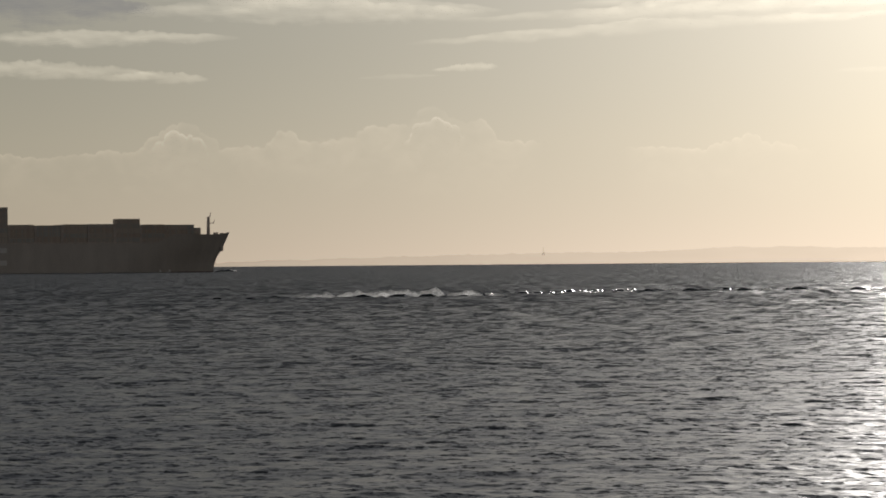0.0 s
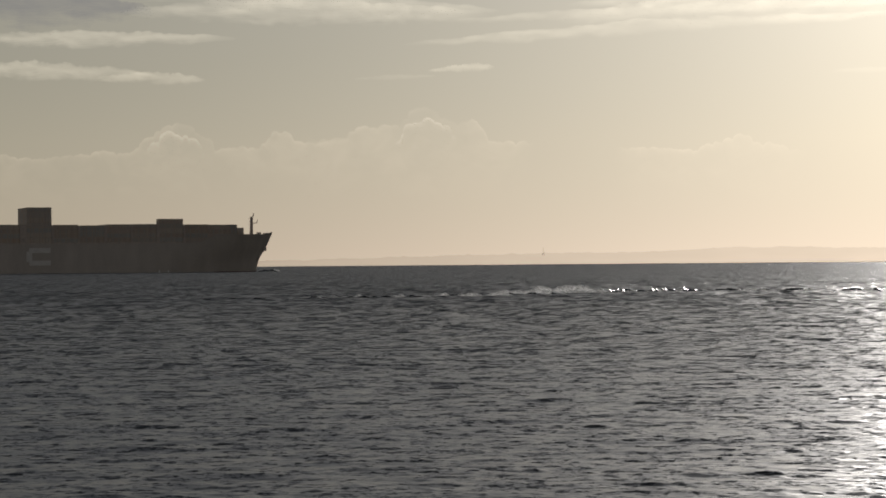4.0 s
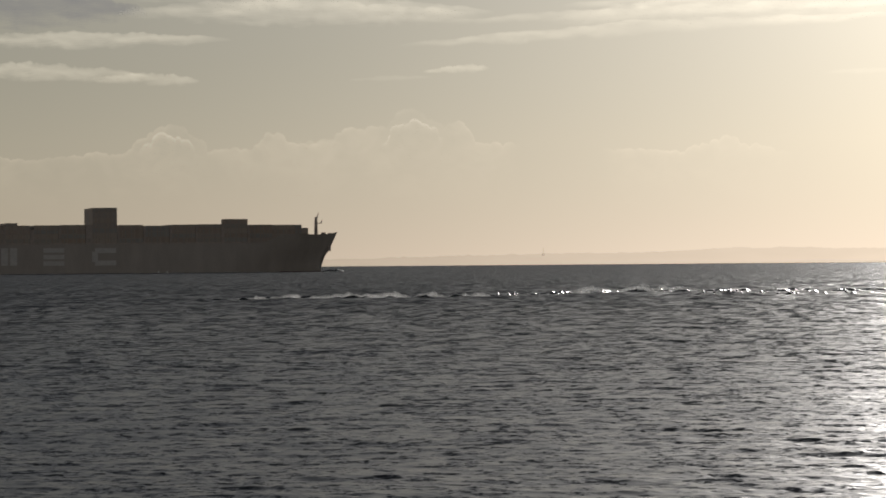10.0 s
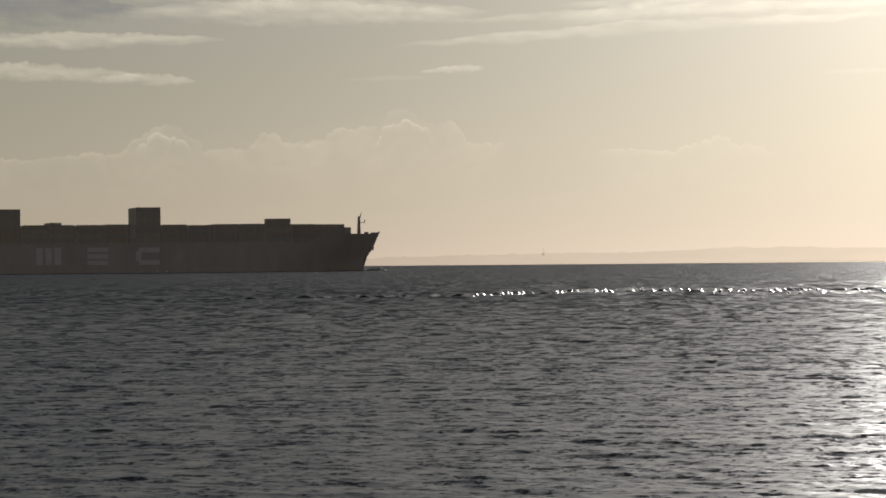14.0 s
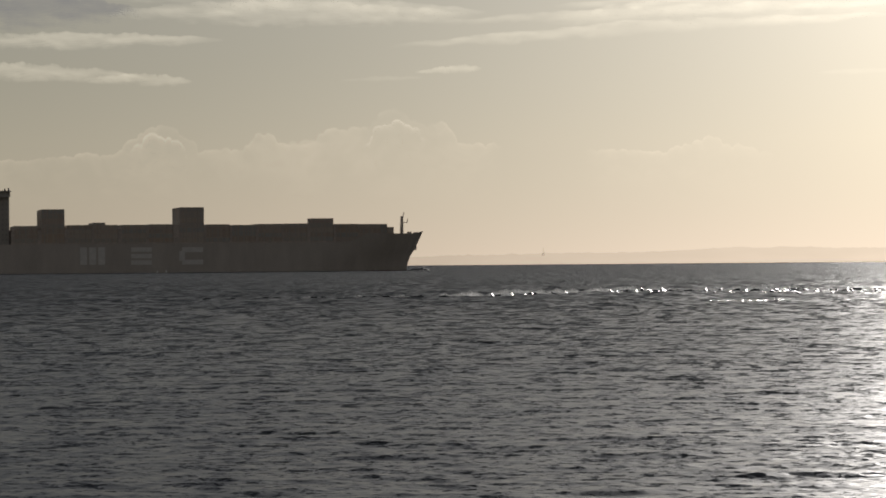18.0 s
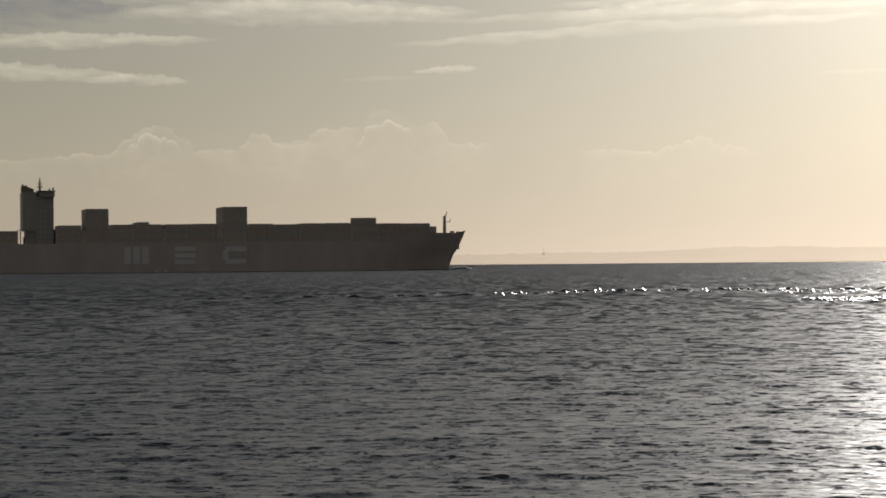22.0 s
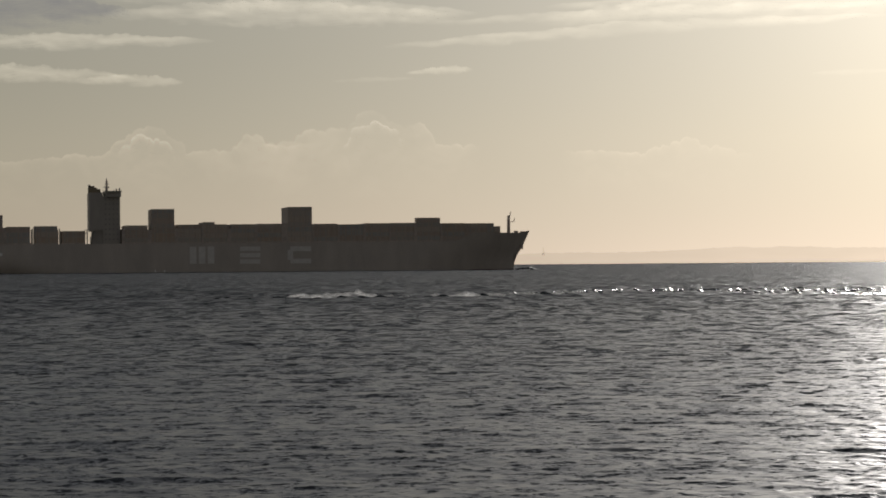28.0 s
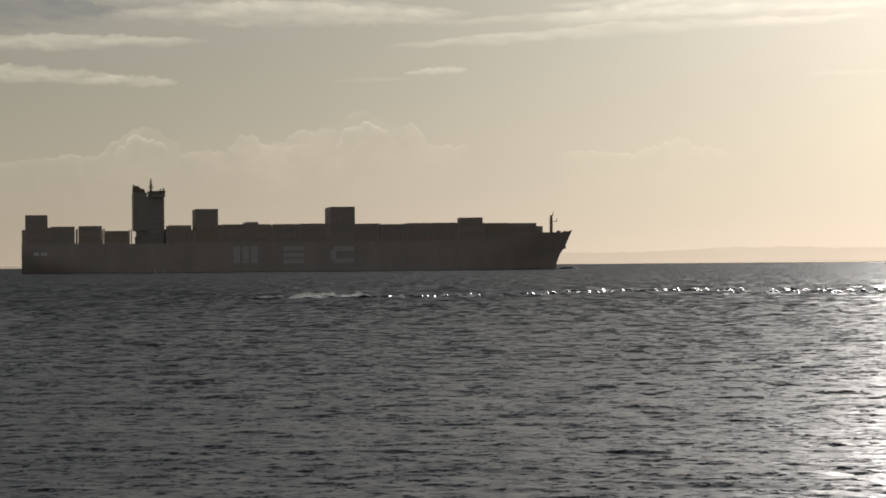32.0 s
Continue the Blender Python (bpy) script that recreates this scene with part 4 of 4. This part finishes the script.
def plume(label, length, height, seed, rise, track, peak=0.75):
    """A sheet of thrown spray over a crest; track: seconds, bearing and how far it stands up."""
    base = new("breaking_wave", None)
    part("plume", veil(length, height, seed, 0.8, rise, 0.55, 150, 14, peak), MIST, base, "soft white sheet of thrown spray", True)
    part("white_water", veil(length * 0.9, height * 0.6, seed + 3, 0.5, rise * 0.8, 1.0, 130, 9), FOAM, base, "ragged white water", True).location = (0.03 * length, -0.9, 0)
    for k in range(3):
        part("wave_face", wave_face(length * 0.22, height * 0.22 + 0.12, 0.8, seed + 6 + k, 0.2, 30, 10), BROKEN, base, "dark steep wave face", True).location = ((k - 0.9) * 0.26 * length, -2.0, 0)
    tagged(base, label, "breaking wave", "breakers on the bar")
    MOVERS.append((base, [(t, pose(*bearing_place(b, 1.5), -1.15 * height * (1 - up))) for t, b, up in track]))


picks = random.Random(41)
for i in range(36):
    at = -3.5 + 12.0 * i / 35 + picks.uniform(-0.12, 0.12)
    breaker(at, picks.choice((-5.0, 0.0, 3.0)), picks.uniform(2.6, 4.6), picks.uniform(0.52, 0.85), 1.7 + 2.3 * i)
for i in range(44):
    at = -4.2 + 12.9 * i / 43 + picks.uniform(-0.14, 0.14)
    bar_wave(at, picks.uniform(-9, 6), picks.uniform(1.5, 3.2), picks.uniform(0.22, 0.34), 90.4 + 1.9 * i, eased([(-4, 0.5), (0.5, 0.65), (2, 0.85), (8, 0.95)], at))
for i in range(288):
    at = -1.5 + 10.1 * (i + picks.random()) / 288
    glint(at, -48 * picks.random() ** 2.2 if at > 4.5 else picks.choice((-8, -4, -2, 0, 2)), 0.25 + 1.15 * picks.random() ** 2.4, 200.3 + 1.3 * i)

plume("tall breaking wave throwing up a white plume", 15.0, 1.95, 11.6, 1.3,
      [(0, 0.8, -0.2), (0.6, 1.0, 0.1), (1.2, 1.2, 0.6), (2, 1.35, 1.0), (2.6, 1.38, 1.0), (3.2, 1.4, 0.9), (4, 1.6, 0.5), (5, 1.9, 0.0), (6, 2.2, -0.3), (32, 2.2, -0.3)], 0.58)
plume("long breaking crest with spray blown back along it", 18.0, 1.5, 15.2, 0.9,
      [(0, 1.3, -0.3), (2.0, 1.4, -0.2), (3.2, 1.7, 0.5), (4.4, 2.0, 0.8), (5.5, 2.25, 1.0), (6.2, 2.4, 1.0), (7, 2.45, 0.8), (8, 2.55, 0.65), (9, 2.9, 0.75), (10, 3.2, 0.55), (11, 3.5, 0.4), (12, 3.8, 0.1), (13, 4.0, -0.3), (32, 4.0, -0.3)])
plume("soft low breaker with blown spray on the sea", 7.0, 0.85, 19.9, 0.7,
      [(0, -1.7, -0.3), (26, -2.1, -0.3), (27.4, -2.15, 0.6), (28.4, -2.1, 0.8), (29.4, -2.0, 0.4), (30.2, -1.8, 0.6), (31, -1.7, 1.0), (31.6, -2.1, 0.6), (32, -2.4, 0.9)])
running_crest("bright foaming crest running before the wind", 8.0, 90.5,
              [(0, 3.2, 318, -0.5), (14.5, 4.4, 318, -0.5), (16, 4.8, 318, 0.4), (17.5, 5.4, 317, 0.6), (19, 6.15, 315, 0.9), (20, 6.65, 313, 1.0), (22, 7.5, 311, 1.0), (24, 8.1, 309, 0.7), (26, 8.5, 308, -0.4), (32, 9.0, 308, -0.5)])
running_crest("thin foaming crest running before the wind", 5.0, 93.1,
              [(0, 6.0, 372, -0.5), (21.5, 6.6, 372, -0.5), (23, 7.0, 370, 0.7), (25, 7.3, 368, 0.9), (28, 7.7, 366, 0.8), (30, 7.8, 365, 0.6), (32, 8.0, 364, 0.6)])

# ---- small things on the water ----


def marker_buoy(x, y, lean):
    """A slim pillar buoy with a float and a small topmark."""
    buoy = new("marker_buoy", None)
    float_bm = bmesh.new()
    tube(float_bm, (0, 0, -0.6), (0, 0, 0.35), 0.55, 0.5, 14)
    part("float", float_bm, WHITE, buoy)
    pole = bmesh.new()
    tube(pole, (0, 0, 0.3), (0, 0, 1.0), 0.34, 0.26, 10)
    part("pillar", pole, MARK, buoy)
    top = bmesh.new()
    tube(top, (0, 0, 0.98), (0, 0, 1.5), 0.36, 0.08, 10)
    part("topmark", top, MARK, buoy)
    tagged(buoy, "small white pillar buoy afloat on the sea", "buoy", "marker buoys")
    rows = [(t, pose(x - 0.085 * t, y, 0.15 * math.sin(0.9 * t + lean), 4 * math.sin(0.7 * t), 5 * math.sin(0.8 * t + lean), 0)) for t in range(33)]
    MOVERS.append((buoy, rows))


MARK = paint("marker_paint", (0.82, 0.82, 0.80), 0.5, 0.0, 0.08, 1.0)
marker_buoy(-140.5, 1515.0, 0.4)
marker_buoy(-136.0, 1515.0, 2.2)


def bow_wave():
    """White water pushed up at the ship's stem, and the thin foam line along its side."""
    wave = new("bow_wave", None)
    tagged(wave, "low white bow wave at the ship's stem", "bow wave")
    part("wave_face", wave_face(13.0, 1.5, 2.2, 41.0, -0.25, 60, 14), BROKEN, wave, "dark swell pushed up by the stem", True).location = (298.2, 16.5, -0.1)
    part("crest", roller(6.0, 1.9, 2.0, 41.0), FOAM, wave, "low curl of white water", True).location = (302.4, 17.6, -0.2)
    part("crest", roller(9.0, 0.9, 1.6, 43.0), FOAM, wave, "low curl of white water", True).location = (298.6, 14.8, -0.2)
    bm = bmesh.new()
    rng = random.Random(8)
    for i in range(120):
        u = 8 + 280 * rng.random()
        n = BEAM / 2 - half_breadth(u, 0.0)
        s = rng.uniform(0.5, 2.4)
        ring = [bm.verts.new((u + s * math.cos(a) * rng.uniform(0.7, 1.2), n - 0.9 + 0.7 * math.sin(a), 0.12 + (0.16 if k % 2 else 0.0))) for k, a in enumerate([j * math.tau / 8 for j in range(8)])]
        bm.faces.new(ring)
    part("side_foam", bm, FOAM, wave)
    return wave


bow_foam = bow_wave()

# ---- what moves ----


def ship_pose(t):
    """The ship's place: it crosses the view and slowly turns towards the shore."""
    s = (t - 16.0) / 16.0
    heading = 12.017 - 4.426 * s
    c, n = math.cos(radians(heading)), math.sin(radians(heading))
    x, y = -28.67 + 91.862 * s + 0.798 * s * s, 1650.0 + 20.212 * s
    return pose(x - 291.9 * c, y - 291.9 * n, 0.0, 0, 0, heading)


def motions():
    times = [1.0 * i for i in range(33)]
    walk(ship, [(t, ship_pose(t)) for t in times])
    walk(sea, [(t, pose(-DRIFT * t, 0, 0)) for t in times])
    for ob, across, up in CLOUDS:
        walk(ob, [(t, pose(across * t / 32.0, 0, up * t / 32.0)) for t in (0.0, 8.0, 16.0, 24.0, 32.0)])
    walk(bow_foam, [(t, ship_pose(t)) for t in times])
    for ob, rows in MOVERS:
        walk(ob, rows)


motions()
